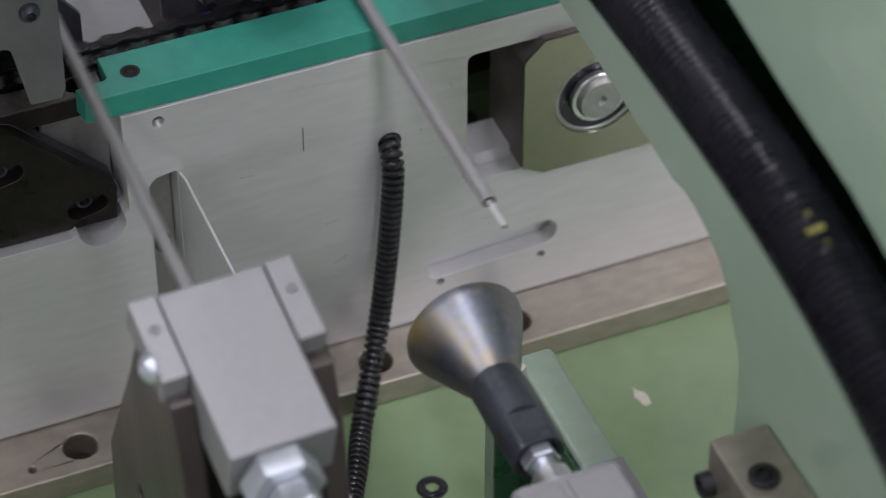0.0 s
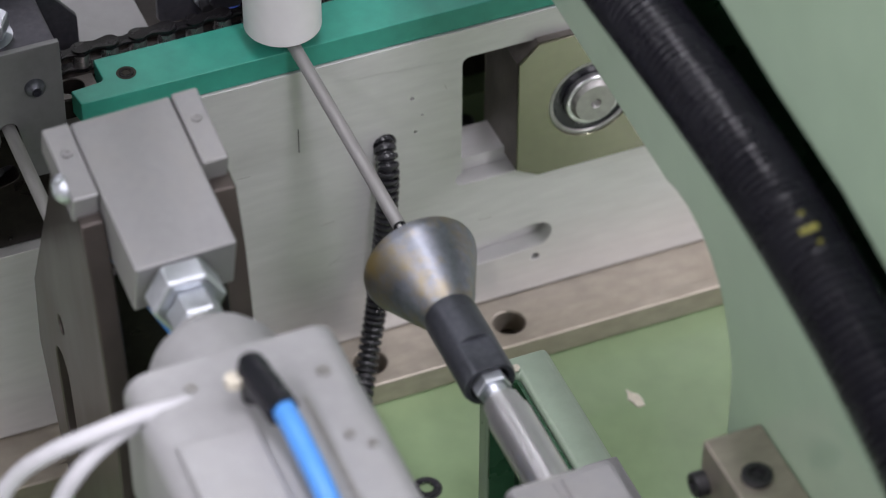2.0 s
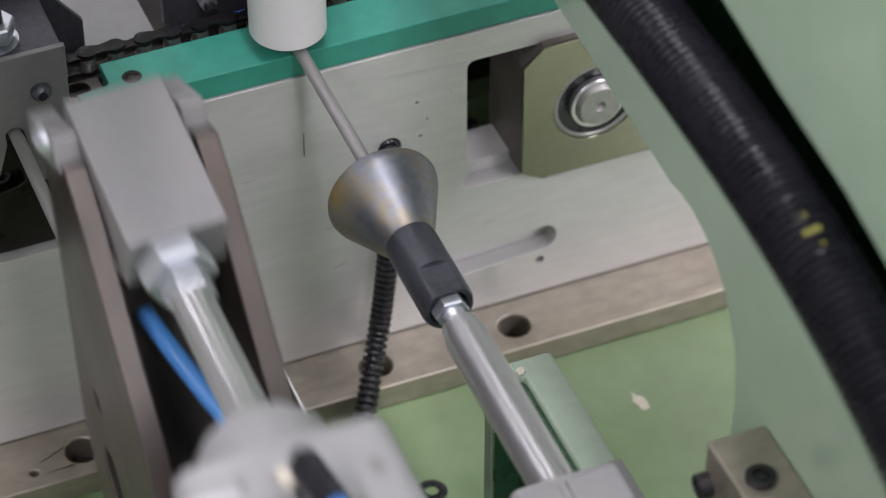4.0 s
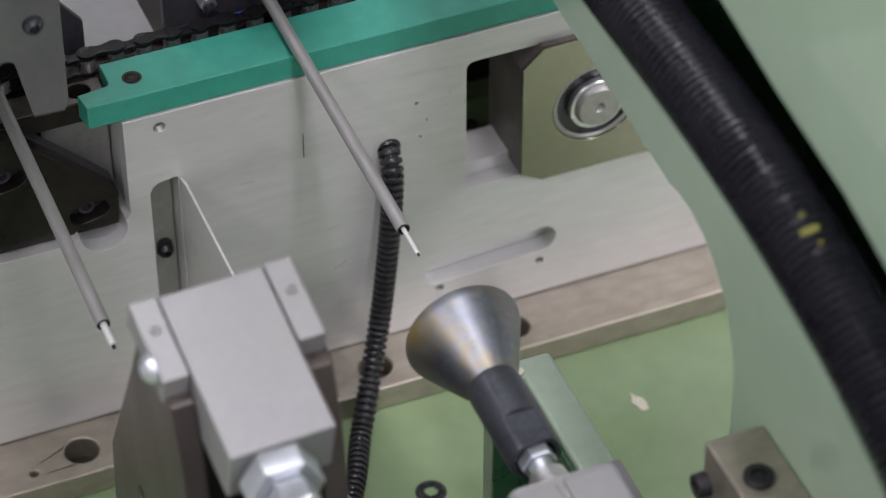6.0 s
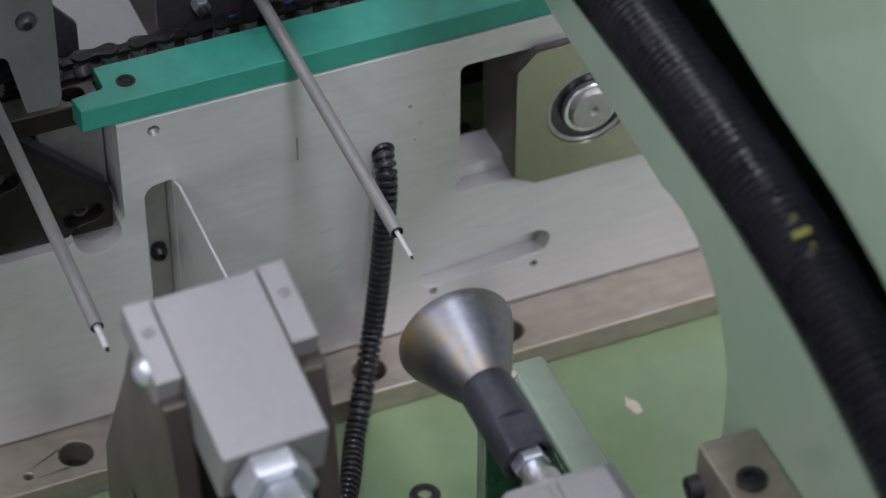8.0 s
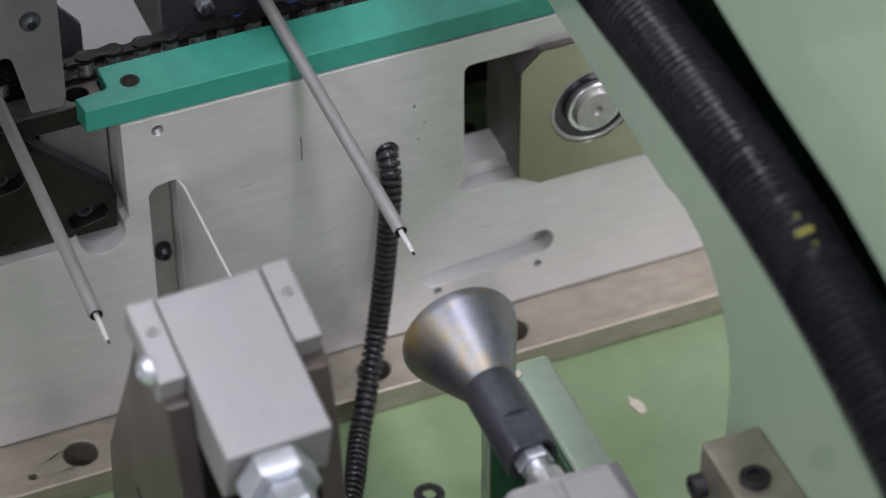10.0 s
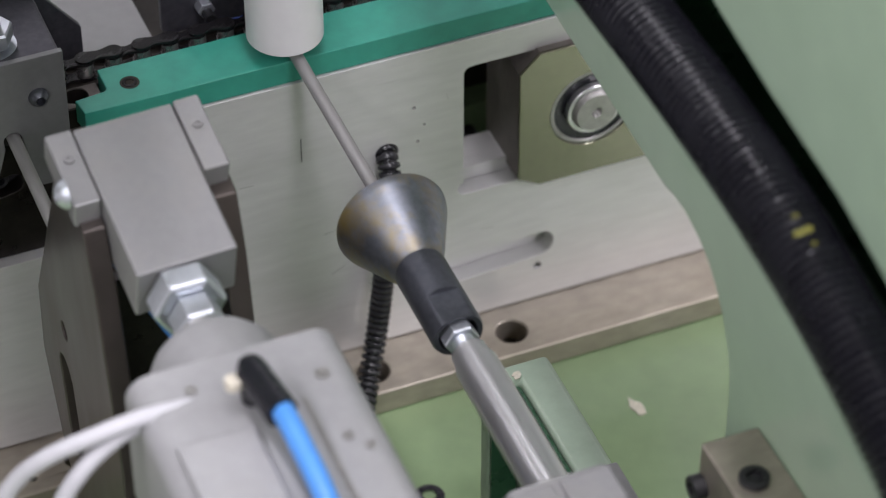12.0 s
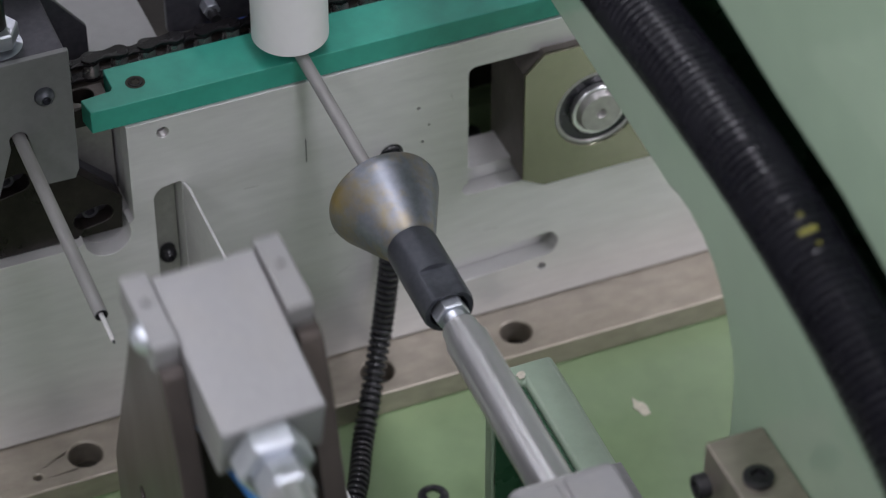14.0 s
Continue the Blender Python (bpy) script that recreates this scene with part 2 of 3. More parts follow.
def smooth_path(points, per=12):
    """Catmull-Rom through the points."""
    p = [Vector(q) for q in points]
    p = [2 * p[0] - p[1]] + p + [2 * p[-1] - p[-2]]
    out = []
    for i in range(1, len(p) - 2):
        for k in range(per):
            t = k / per
            a, b, c, d = p[i - 1], p[i], p[i + 1], p[i + 2]
            out.append(0.5 * ((2 * b) + (c - a) * t + (2 * a - 5 * b + 4 * c - d) * t * t + (3 * b - a - 3 * c + d) * t ** 3))
    return out + [p[-2]]


def along(path, step):
    """Points at even steps along a path, with directions."""
    out, left, prev = [], 0.0, path[0]
    for q in path[1:]:
        seg = (q - prev).length
        while left <= seg and seg > 0:
            out.append((prev.lerp(q, left / seg), (q - prev).normalized()))
            left += step
        left -= seg
        prev = q
    return out


def hose(points, radius_at, step, steps=20, bm=None):
    """A tube along a smooth path; radius_at(i) gives the radius of its i-th ring."""
    bm = bm or bmesh.new()
    rows, up = [], Vector((1, 0.01, 0))
    for i, (q, d) in enumerate(along(smooth_path(points), step)):
        side = (up - d * up.dot(d)).normalized()
        other = d.cross(side)
        r = radius_at(i)
        rows.append([bm.verts.new(q + r * (side * math.cos(2 * math.pi * k / steps) + other * math.sin(2 * math.pi * k / steps))) for k in range(steps)])
        up = side
    for a, b in zip(rows, rows[1:]):
        for k in range(steps):
            bm.faces.new((a[k], a[(k + 1) % steps], b[(k + 1) % steps], b[k]))
    bm.faces.new(rows[0])
    bm.faces.new(rows[-1])
    return bm


def socket_screw(parent, at, axis, r, h, name="socket_screw", mat=None, label="", button=False):
    """Cap screw head with a hexagon socket; axis points out of the surface, as (axis, sign)."""
    ax, s = axis
    turn = AXES[ax] @ (Matrix.Identity(4) if s > 0 else Matrix.Rotation(math.pi, 4, "X"))
    if button:
        prof = [(0, 0), (0, r), (h * 0.35, r * 0.97), (h * 0.7, r * 0.8), (h, r * 0.5), (h * 0.98, r * 0.42)]
    else:
        prof = [(0, 0), (0, r), (h * 0.88, r), (h, r * 0.9), (h, r * 0.58), (h * 0.98, r * 0.56)]
    bm = lathe(prof, at, steps=24, turn=turn)
    rs = prof[-1][1]
    bm = lathe([(h * 0.98, rs), (h * 0.95, rs * 0.98), (h * 0.35, rs * 0.95), (h * 0.35, 0)], at, steps=6, bm=bm, turn=turn)
    return part(name, bm, mat or M["black"], parent, label)


def hexagon(at, axis, r, h, bm=None):
    return lathe([(0, 0), (0, r * 0.94), (h * 0.12, r), (h * 0.88, r), (h, r * 0.93), (h, 0)], at, axis, steps=6, bm=bm)

# ---- hall ----
solo("floor", box(-4, 4, -4, 4, -1.05, -0.95), M["floor"], (0, 0, -0.95), "grey concrete workshop floor", "floor", "structure")
solo("ceiling", box(-4, 4, -4, 4, 2.25, 2.35), M["wall"], (0, 0, 2.25), "pale painted workshop ceiling", "ceiling", "structure")
solo("wall_north", box(-4, 4, 4, 4.1, -0.95, 2.25), M["wall"], (0, 4, -0.95), "pale painted workshop wall", "wall", "structure")
solo("wall_south", box(-4, 4, -4.1, -4, -0.95, 2.25), M["wall"], (0, -4, -0.95), "pale painted workshop wall", "wall", "structure")
solo("wall_east", box(4, 4.1, -4.1, 4.1, -0.95, 2.25), M["wall"], (4, 0, -0.95), "pale painted workshop wall", "wall", "structure")
solo("wall_west", box(-4.1, -4, -4.1, 4.1, -0.95, 2.25), M["wall"], (-4, 0, -0.95), "pale painted workshop wall", "wall", "structure")

PX = 0.0057

# ---- machine bed ----
BED = -0.054
bed = thing("machine_bed", (0, 0, -0.95), "pale green painted steel machine bed with chipped paint", "machine bed")
part("cabinet", box(-0.55, 0.60, -0.50, 0.60, -0.95, -0.094), M["bed"], bed, bevel=0.004)
part("bed_plate", box(-0.60, 0.65, -0.55, 0.65, -0.0938, BED), M["bed"], bed, bevel=0.002)


def chip(at, size, seed, parent, name="paint_chip", turn=0.0, stretch=2.2):
    rnd = random.Random(seed)
    loop = []
    for i in range(14):
        a = 2 * math.pi * i / 14
        r = size * rnd.uniform(0.65, 1.1)
        u, v = r * math.cos(a) * stretch, r * math.sin(a)
        loop.append((at[0] + u * math.cos(turn) - v * math.sin(turn), at[1] + u * math.sin(turn) + v * math.cos(turn)))
    part(name, prism(loop, [], at[2], at[2] + 0.0004, "z"), M["chip"], parent, "bare primer where paint is chipped")


chip((0.0624, -0.0664, BED), 0.0028, 3, bed, turn=radians(-78), stretch=2.4)
screw_seat = lathe([(0, 0.0048), (0.0003, 0.0058), (0.0003, 0.0062), (0, 0.0066)], (-0.0389, -0.0806, BED), steps=28)
part("counterbore", screw_seat, M["black"], bed, "dark disc for the shaded counterbore rim")
socket_screw(bed, (-0.0389, -0.0806, BED - 0.001), ("z", 1), 0.0054, 0.0018, mat=M["rubber"])

# ---- steel base bar (flange under the upright plate) ----
GR = -0.0414
holes_x = [(-0.298, 0.0070), (-0.1682, 0.0070), (-0.0383, 0.0070), (0.0257, 0.0068), (0.155, 0.007)]
base_bar = thing("base_bar", (0, 0, BED), "worn flat steel bar with bolt holes bolted on the bed", "steel bar")
part("bar", prism([(-0.45, -0.0291), (0.40, -0.0291), (0.40, 0.026), (-0.45, 0.026)],
                  [ring2(x, -0.0153, r) for x, r in holes_x] + [ring2(-0.190, -0.0205, 0.0016, 12)], BED + 0.0002, GR, "z"),
     M["bar"], base_bar, bevel=0.0011)
# black disc gives each hole its grease and its shaded depth
for x, r in holes_x:
    part("hole_disc", lathe([(0, 0), (0, r * 0.96), (0.0012, r * 0.96), (0.0012, r * 0.5), (0.0006, r * 0.45), (0.0006, 0)], (x, -0.0153, BED + 0.0004), "z", 24), M["hole_dark"], base_bar, "greasy black disc for the shaded depth of a bolt hole")

# ---- upright plate ----
PT = 0.1126
plate = thing("mounting_plate", (0, 0, GR), "ground steel upright mounting plate with pockets and holes", "steel plate")
outline = [(-0.42, GR + 0.0006), (0.38, GR + 0.0006), (0.38, PT), (-0.1341, PT), (-0.1341, 0.0655)]
outline += [(-0.1455 + 0.0098 * math.cos(radians(a)), 0.0600 + 0.0098 * math.sin(radians(a))) for a in range(20, -181, -20)]
outline += [(-0.158, 0.0578), (-0.42, 0.0578)]
window = [(0.0095, 0.0372), (0.0095, 0.0935)]
window += [(0.0130 + 0.0035 * math.cos(radians(a)), 0.0948 + 0.0035 * math.sin(radians(a))) for a in range(180, 80, -15)]
window += [(0.112, 0.0983), (0.112, 0.0300), (0.011, 0.0306)]
window += [(0.0100 + 0.0031 * math.cos(radians(a)), 0.0336 + 0.0031 * math.sin(radians(a))) for a in range(-90, -271, -30)]
slot_l, slot_r = -0.1254, -0.1136
arch = [(slot_l, -0.03), (slot_l, 0.0735), (slot_l + 0.0015, 0.0762), (slot_l + 0.0035, 0.0778), (slot_r - 0.001, 0.0790), (slot_r, 0.0785), (slot_r, -0.03)]
small = [ring2(-0.1195, 0.1059, 0.0026, 16), ring2(0.044, -0.0222, 0.0019, 14), ring2(-0.0024, -0.0219, 0.0019, 14)]
dots = [ring2(-0.0079, 0.0743, 0.0006, 8), ring2(-0.0109, 0.0662, 0.0007, 8), ring2(-0.0123, 0.0842, 0.0008, 8)]
oval = oblong(-0.0030, -0.0126, 0.0450, -0.0096, 0.0064)
part("plate_face", prism(outline, [window, arch, oval, ring2(-0.0244, 0.0640, 0.0050)] + small + dots, 0.0, 0.0083, "y"), M["plate"], plate,
     bevel=0.0005)
window2 = [(0.0095, 0.0372), (0.0095, 0.0983), (0.112, 0.0983), (0.112, 0.0372)]
part("plate_core", prism(outline, [window2, arch, ring2(-0.0244, 0.0640, 0.0050)], 0.0085, 0.027, "y"), M["plate"], plate)
thread = bmesh.new()
for k in range(4):
    lathe([(0.0, 0.0026), (0.0004, 0.0021), (0.0008, 0.0026)], (-0.1195, 0.0004 + k * 0.0009, 0.1059), "y", 16, thread)
part("thread", thread, M["grey_steel"], plate, "bright tapped thread")
# scribed scratch
part("scribe_line", box(-0.0612, -0.0609, -0.00025, 0.0001, 0.0718, 0.0838), M["black"], plate, "thin dark scribe line")
for sx, sz, ln, an in ((-0.085, 0.066, 0.006, 0.05), (-0.050, 0.0295, 0.006, -0.12), (-0.047, 0.0075, 0.007, -0.5), (0.0022, 0.086, 0.003, 1.3),
                       (-0.030, -0.004, 0.008, -0.3), (0.02, 0.008, 0.006, 0.06)):
    scr = bmesh.new()
    bmesh.ops.create_cube(scr, size=1, matrix=Matrix.Translation((sx, -0.00005, sz)) @ Matrix.Rotation(an, 4, "Y") @ Matrix.Diagonal((ln, 0.0002, 0.00016, 1)))
    part("scratch", scr, M["grey_steel"], plate, "fine dark scratch")

# back wall of the tall slot, with its screw
back = thing("slot_backing", (-0.12, 0.012, BED), "grey steel backing strip behind the tall slot", "steel strip")
part("strip", box(-0.150, -0.1095, 0.0275, 0.034, -0.03, 0.10), M["grey_steel"], back)
part("strip_face", box(-0.1252, -0.1140, 0.0100, 0.0272, -0.029, 0.0760), M["grey_steel"], back)
part("screw_seat", lathe([(0, 0), (0, 0.0031), (-0.0006, 0.0033), (-0.0006, 0)], (-0.1190, 0.0100, 0.0360), "y", 20), M["black"], back)
socket_screw(back, (-0.1188, 0.0099, 0.0330), ("y", -1), 0.0036, 0.0034, "button_screw", button=True)

# side rib that carries the clamp unit
rib = thing("side_rib", (-0.1115, -0.1, BED), "bright milled steel side plate standing square to the mounting plate", "steel plate")
part("rib_plate", prism([(-0.0004, BED + 0.0005), (-0.0004, 0.0785), (-0.0080, 0.0812), (-0.215, 0.0812), (-0.215, BED + 0.0005)], [], -0.1134, -0.1121, "x"),
     M["plate"], rib, bevel=0.0004)

# ---- green plastic guide rail ----
rail = thing("guide_rail", (-0.05, 0.01, PT), "green plastic guide rail screwed on the steel plate", "guide rail")
RT = 0.1236
part("rail_body", prism([(-0.1471, 0.0009), (0.36, 0.0009), (0.36, 0.0248), (-0.1350, 0.0248), (-0.1350, 0.0125), (-0.1362, 0.0112), (-0.1485, 0.0098)],
                        [], PT + 0.0004, RT, "z"), M["rail"], rail, bevel=0.0006)
# flat disc coloured dark for a shaded recess; the rail has no hole
part("counterbore", lathe([(-0.0003, 0), (-0.0003, 0.0040), (0.0001, 0.0039), (0.0001, 0)], (-0.1255, 0.0124, RT), steps=28), M["hole_dark"], rail, "dark disc for the shaded counterbore")
socket_screw(rail, (-0.1255, 0.0124, RT - 0.0062), ("z", 1), 0.0031, 0.0066, mat=M["link"])
part("nick", lathe([(0, 0), (0, 0.0011), (0.0005, 0.0006), (0.0005, 0)], (-0.0640, 0.0018, RT - 0.0002), steps=10), M["rail"], rail, "small moulded nick")

# ---- chain guide block (dark for shade) and black notch parts ----
guide = thing("chain_guide", (-0.2, 0.02, 0.10), "steel chain guide bar with counterbored holes, dark where shaded", "guide bar")
# the bar's shaded front is put into a dark body
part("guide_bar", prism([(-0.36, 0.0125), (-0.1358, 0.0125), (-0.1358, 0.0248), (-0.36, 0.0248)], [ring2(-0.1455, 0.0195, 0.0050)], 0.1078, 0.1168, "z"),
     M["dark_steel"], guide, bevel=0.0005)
# thin lighter plate carries the light that falls on the bar's top
part("lit_top", prism([(-0.36, 0.0128), (-0.1361, 0.0128), (-0.1361, 0.0246), (-0.36, 0.0246)], [ring2(-0.1455, 0.0195, 0.0050)], 0.1169, 0.1176, "z"),
     M["guide"], guide, "lighter top of the guide bar, for the light on it")
part("guide_floor", box(-0.36, -0.005, 0.0250, 0.0400, 0.104, 0.1165), M["dark_steel"], guide, bevel=0.0005)
# added dark strip, stands in for the shade between the rollers
part("dark_backing", box(-0.36, -0.005, 0.0370, 0.0398, 0.1166, 0.1190), M["dark_steel"], guide, bevel=0.0004)
part("hole_floor", lathe([(0, 0), (0, 0.0049), (0.0006, 0.0049), (0.0006, 0)], (-0.1455, 0.0195, 0.1079), "z", 24), M["hole_dark"], guide, "dark hole floor")
socket_screw(guide, (-0.1480, 0.0190, 0.1087), ("z", 1), 0.0030, 0.004, mat=M["grey_steel"])

wedge = thing("stop_block", (-0.17, 0.0, 0.05), "blackened steel stop block with two slotted screw holes", "steel block")
prof = [(-0.40, 0.0585), (-0.1378, 0.0585), (-0.1368, 0.0745), (-0.1745, 0.1130), (-0.1800, 0.1150), (-0.40, 0.1150)]
slots = [oblong(-0.1532, 0.0672, -0.1456, 0.0686, 0.0044), oblong(-0.1850, 0.0935, -0.1774, 0.0950, 0.0044)]
part("stop_plate", prism(prof, slots, 0.0045, 0.0120, "y"), M["dark_steel"], wedge, bevel=0.0005)
# body in a lighter steel, for the light on the sloped top
part("stop_body", prism(prof, [], 0.0122, 0.0185, "y"), M["blued"], wedge, bevel=0.0005)
for sx, sz in ((-0.1497, 0.0680), (-0.1816, 0.0943)):
    socket_screw(wedge, (sx, 0.0121, sz), ("y", -1), 0.0036, 0.0040, mat=M["blued"])

web = thing("rear_web", (-0.15, 0.02, 0.05), "grey machined steel web behind the stop block", "steel plate")
part("web_plate", box(-0.1610, -0.1346, 0.0195, 0.0245, 0.0582, 0.1075), M["grey_steel"], web, bevel=0.0008)

# ---- bearing block in the window ----
bearing = thing("bearing_block", (0.065, 0.0, 0.025), "polished steel bearing block with a round shaft end", "bearing block")
bo = [(0.0322, 0.0343), (0.0421, 0.0288), (0.100, 0.0288), (0.110, 0.0343), (0.110, 0.0907), (0.100, 0.0994), (0.0412, 0.0994), (0.0322, 0.0907)]
BC = (0.0656, 0.0637)
part("block_face", prism(bo, [ring2(*BC, 0.0192, 40)], -0.0046, -0.0034, "y"), M["block"], bearing, "polished front face", bevel=0.00055)
part("block", prism(bo, [ring2(*BC, 0.0192, 40)], -0.0033, 0.030, "y"), M["block_side"], bearing)
part("outer_ring", lathe([(0.006, 0.0172), (0.0, 0.0172), (-0.0004, 0.0176), (-0.0004, 0.0189), (0.0, 0.0191), (0.006, 0.0191)], (BC[0], -0.0036, BC[1]), "y", 48),
     M["grey_steel"], bearing, "bright bearing ring")
part("seal", lathe([(0.0, 0.0172), (0.0004, 0.0170), (0.0008, 0.0125), (0.0002, 0.0122)], (BC[0], -0.0034, BC[1]), "y", 48), M["rubber"], bearing, "black bearing seal")
part("inner_ring", lathe([(0.002, 0.0122), (-0.0022, 0.0122), (-0.0026, 0.0118), (-0.0026, 0.0104), (0.0, 0.0102)], (BC[0], -0.0034, BC[1]), "y", 48),
     M["chrome"], bearing, "bright inner ring")
part("shaft", lathe([(0.03, 0.0101), (-0.0030, 0.0101), (-0.0050, 0.0090), (-0.0050, 0.0024), (-0.0030, 0.0012), (-0.0025, 0)], (BC[0], -0.0034, BC[1]), "y", 48),
     M["grey_steel"], bearing, "turned shaft end")
# what shows through the window
inner = thing("rear_bracket", (0.05, 0.06, BED), "dark machined bracket behind the window", "bracket")
part("rear_plate", box(-0.03, 0.16, 0.095, 0.105, BED, 0.090), M["dark_steel"], inner)
part("rear_pad", box(0.015, 0.050, 0.060, 0.072, -0.02, 0.0235), M["bed"], inner, "green painted pad")
socket_screw(inner, (0.0345, 0.0598, 0.008), ("y", -1), 0.0055, 0.006)

# ---- thin black corrugated conduit ----
cpath = [(-0.0243, 0.018, 0.0640), (-0.0244, 0.009, 0.0642), (-0.0248, 0.0008, 0.0640), (-0.0255, -0.0056, 0.0598), (-0.0264, -0.0085, 0.0500), (-0.0284, -0.0100, 0.0312), (-0.0310, -0.0110, 0.0074),
         (-0.0352, -0.0135, -0.0182), (-0.0425, -0.0225, -0.0352), (-0.0490, -0.0330, -0.0430), (-0.0560, -0.0440, -0.0492), (-0.0650, -0.0630, -0.0494), (-0.0750, -0.0830, -0.0494),
         (-0.0830, -0.1150, -0.0494), (-0.0900, -0.1600, -0.0494)]
shape = (0.0030, 0.0045, 0.0047, 0.0048, 0.0047, 0.0045, 0.0030)
solo("corrugated_conduit", hose(cpath, lambda i: shape[i % 7], 0.00045, 18), M["conduit"], (-0.0243, 0.0, 0.0665),
     "thin black corrugated plastic conduit leaving a hole in the plate", "conduit")

# ---- green corner bracket under the cone cylinder ----
corner = thing("corner_bracket", (-0.01, -0.12, BED), "pale green painted steel corner bracket with chipped edge", "bracket")
part("angle", prism([(-0.0285, -0.1085), (0.0, -0.1085), (0.0, -0.330), (-0.0155, -0.330), (-0.0155, -0.1180), (-0.0285, -0.1180)], [], BED + 0.0005, 0.0398, "z"), M["bracket"], corner, bevel=0.0022)
# thin dark plates put the shade on the bracket's inner faces
part("shade_face", box(-0.0279, -0.0160, -0.1196, -0.1181, BED + 0.0006, 0.0370), M["shade_green"], corner, "inner face in dark green for its shade")
part("shade_side", box(-0.0172, -0.0157, -0.330, -0.1198, BED + 0.0006, 0.0372), M["shade_green"], corner, "inner face in dark green for its shade")
chip((-0.0158, -0.1155, 0.0401), 0.0018, 5, corner, turn=0.6, stretch=1.3)

solo("spacer_block", box(-0.0150, -0.0004, -0.325, -0.1745, 0.0399, 0.0440), M["alu"], (-0.008, -0.25, 0.0399), "pale grey spacer block lying on the green bracket", "spacer", bevel=0.001)

# ---- cone cylinder ----
AX, AZ = -0.0622, 0.1272
cyl = thing("air_cylinder", (AX, -0.33, AZ - 0.022), "grey aluminium air cylinder with ribbed profile body", "air cylinder")
part("support", box(-0.095, -0.030, -0.42, -0.30, BED + 0.0005, AZ - 0.0265), M["bed"], cyl, bevel=0.002)
part("front_cap", prism(rounded(AX - 0.0235, AZ - 0.026, AX + 0.0140, AZ + 0.0235, 0.004), [ring2(AX, AZ, 0.009)], -0.282, -0.2640, "y"), M["alu"], cyl, bevel=0.0006)
for bx0, bx1, zt in ((AX - 0.0225, AX - 0.0075, 0.0245), (AX - 0.0055, AX + 0.0125, 0.0255)):
    part("rib", box(bx0, bx1, -0.42, -0.2665, AZ + 0.018, AZ + zt), M["alu"], cyl, bevel=0.0012)
part("barrel", box(AX - 0.022, AX + 0.0125, -0.42, -0.2822, AZ - 0.025, AZ + 0.0195), M["alu"], cyl, bevel=0.001)

cone = thing("cone_guide", (AX, -0.238, AZ), "burnished steel guide cone on a black sleeve and bright piston rod", "guide cone")
RIM = -0.1590
CF = RIM - 0.0095
part("cone", lathe([(-0.0285, 0.0094), (-0.0270, 0.0099), (-0.0235, 0.0119), (-0.004, 0.0208), (-0.0012, 0.0215), (0.0, 0.0212), (0.0, 0.0198), (-0.022, 0.0060), (-0.026, 0.0040), (-0.0285, 0.0038)], (AX, CF, AZ), "y", 64),
     M["cone"], cone)
sleeve_bm = lathe([(-0.0385, 0.0038), (-0.0385, 0.0096), (-0.040, 0.0098), (-0.0600, 0.0098), (-0.0603, 0.0098), (-0.0735, 0.0098), (-0.0750, 0.0092), (-0.0750, 0.0076), (-0.0745, 0.0072), (-0.0690, 0.0070), (-0.0690, 0.0)], (AX, RIM, AZ), "y", 48)
for v in sleeve_bm.verts:
    if v.co.y < RIM - 0.0602 and v.co.z > AZ + 0.0078:
        v.co.z = AZ + 0.0078
part("sleeve", sleeve_bm, M["sleeve"], cone, "black sleeve with a spanner flat")
part("lock_nut", hexagon((AX, RIM - 0.0788, AZ), "y", 0.0066, 0.0062), M["zinc"], cone, "bright zinc lock nut", smooth=False)
stud_turns = [(0.0006 * k, 0.0036 if k % 2 else 0.0042) for k in range(20)]
part("stud", lathe(stud_turns, (AX, RIM - 0.0885, AZ), "y", 20), M["zinc"], cone, "bright threaded stud")
part("piston_rod", lathe([(-0.20, 0.0), (-0.20, 0.0079), (-0.003, 0.0079), (-0.0005, 0.0070), (0.004, 0.0066), (0.0045, 0.0)], (AX, RIM - 0.0885, AZ), "y", 48), M["chrome"], cone, "bright chromed piston rod")

# ---- tubes on the conveyor ----
TZ = 0.1280


def tube(x, y_end, label, pin_len, pin_r, base_y=0.0):
    t = thing("steel_tube", (x, base_y, TZ), label, "tube", "tubes on the chain")
    part("shell", lathe([(0.22, 0.0), (0.22, 0.0026), (y_end, 0.0026), (y_end - 0.0004, 0.0024), (y_end - 0.0004, 0.0018), (y_end + 0.012, 0.0017), (y_end + 0.012, 0)], (x, 0, TZ), "y", 24), M["tube"], t)
    part("mouth", lathe([(y_end + 0.0002, 0.0023), (y_end - 0.0006, 0.0024), (y_end - 0.0006, 0.0017), (y_end + 0.004, 0.0017)], (x, 0, TZ), "y", 24), M["black"], t, "dark tube mouth")
    part("core_pin", lathe([(y_end + 0.010, pin_r), (y_end - pin_len, pin_r), (y_end - pin_len - 0.0004, pin_r * 0.7), (y_end - pin_len - 0.0004, 0)], (x, 0, TZ), "y", 16), M["pin"], t, "pale inner pin")
    part("pin_tip", lathe([(0.0, pin_r * 0.55), (-0.0012, pin_r * 0.5), (-0.0012, 0)], (x, y_end - pin_len - 0.0003, TZ), "y", 12), M["black"], t)
    return t


tube_a = tube(-0.1775, -0.1183, "dull steel tube with a thick pale inner pin", 0.0115, 0.00135)
tube_b = tube(-0.0619, -0.1120, "dull steel tube with a thin inner pin", 0.0140, 0.0009)
tube_c = tube(0.0536, -0.1120, "dull steel tube with a thin inner pin", 0.0120, 0.0010)

# ---- chain ----
PITCH = 0.01155
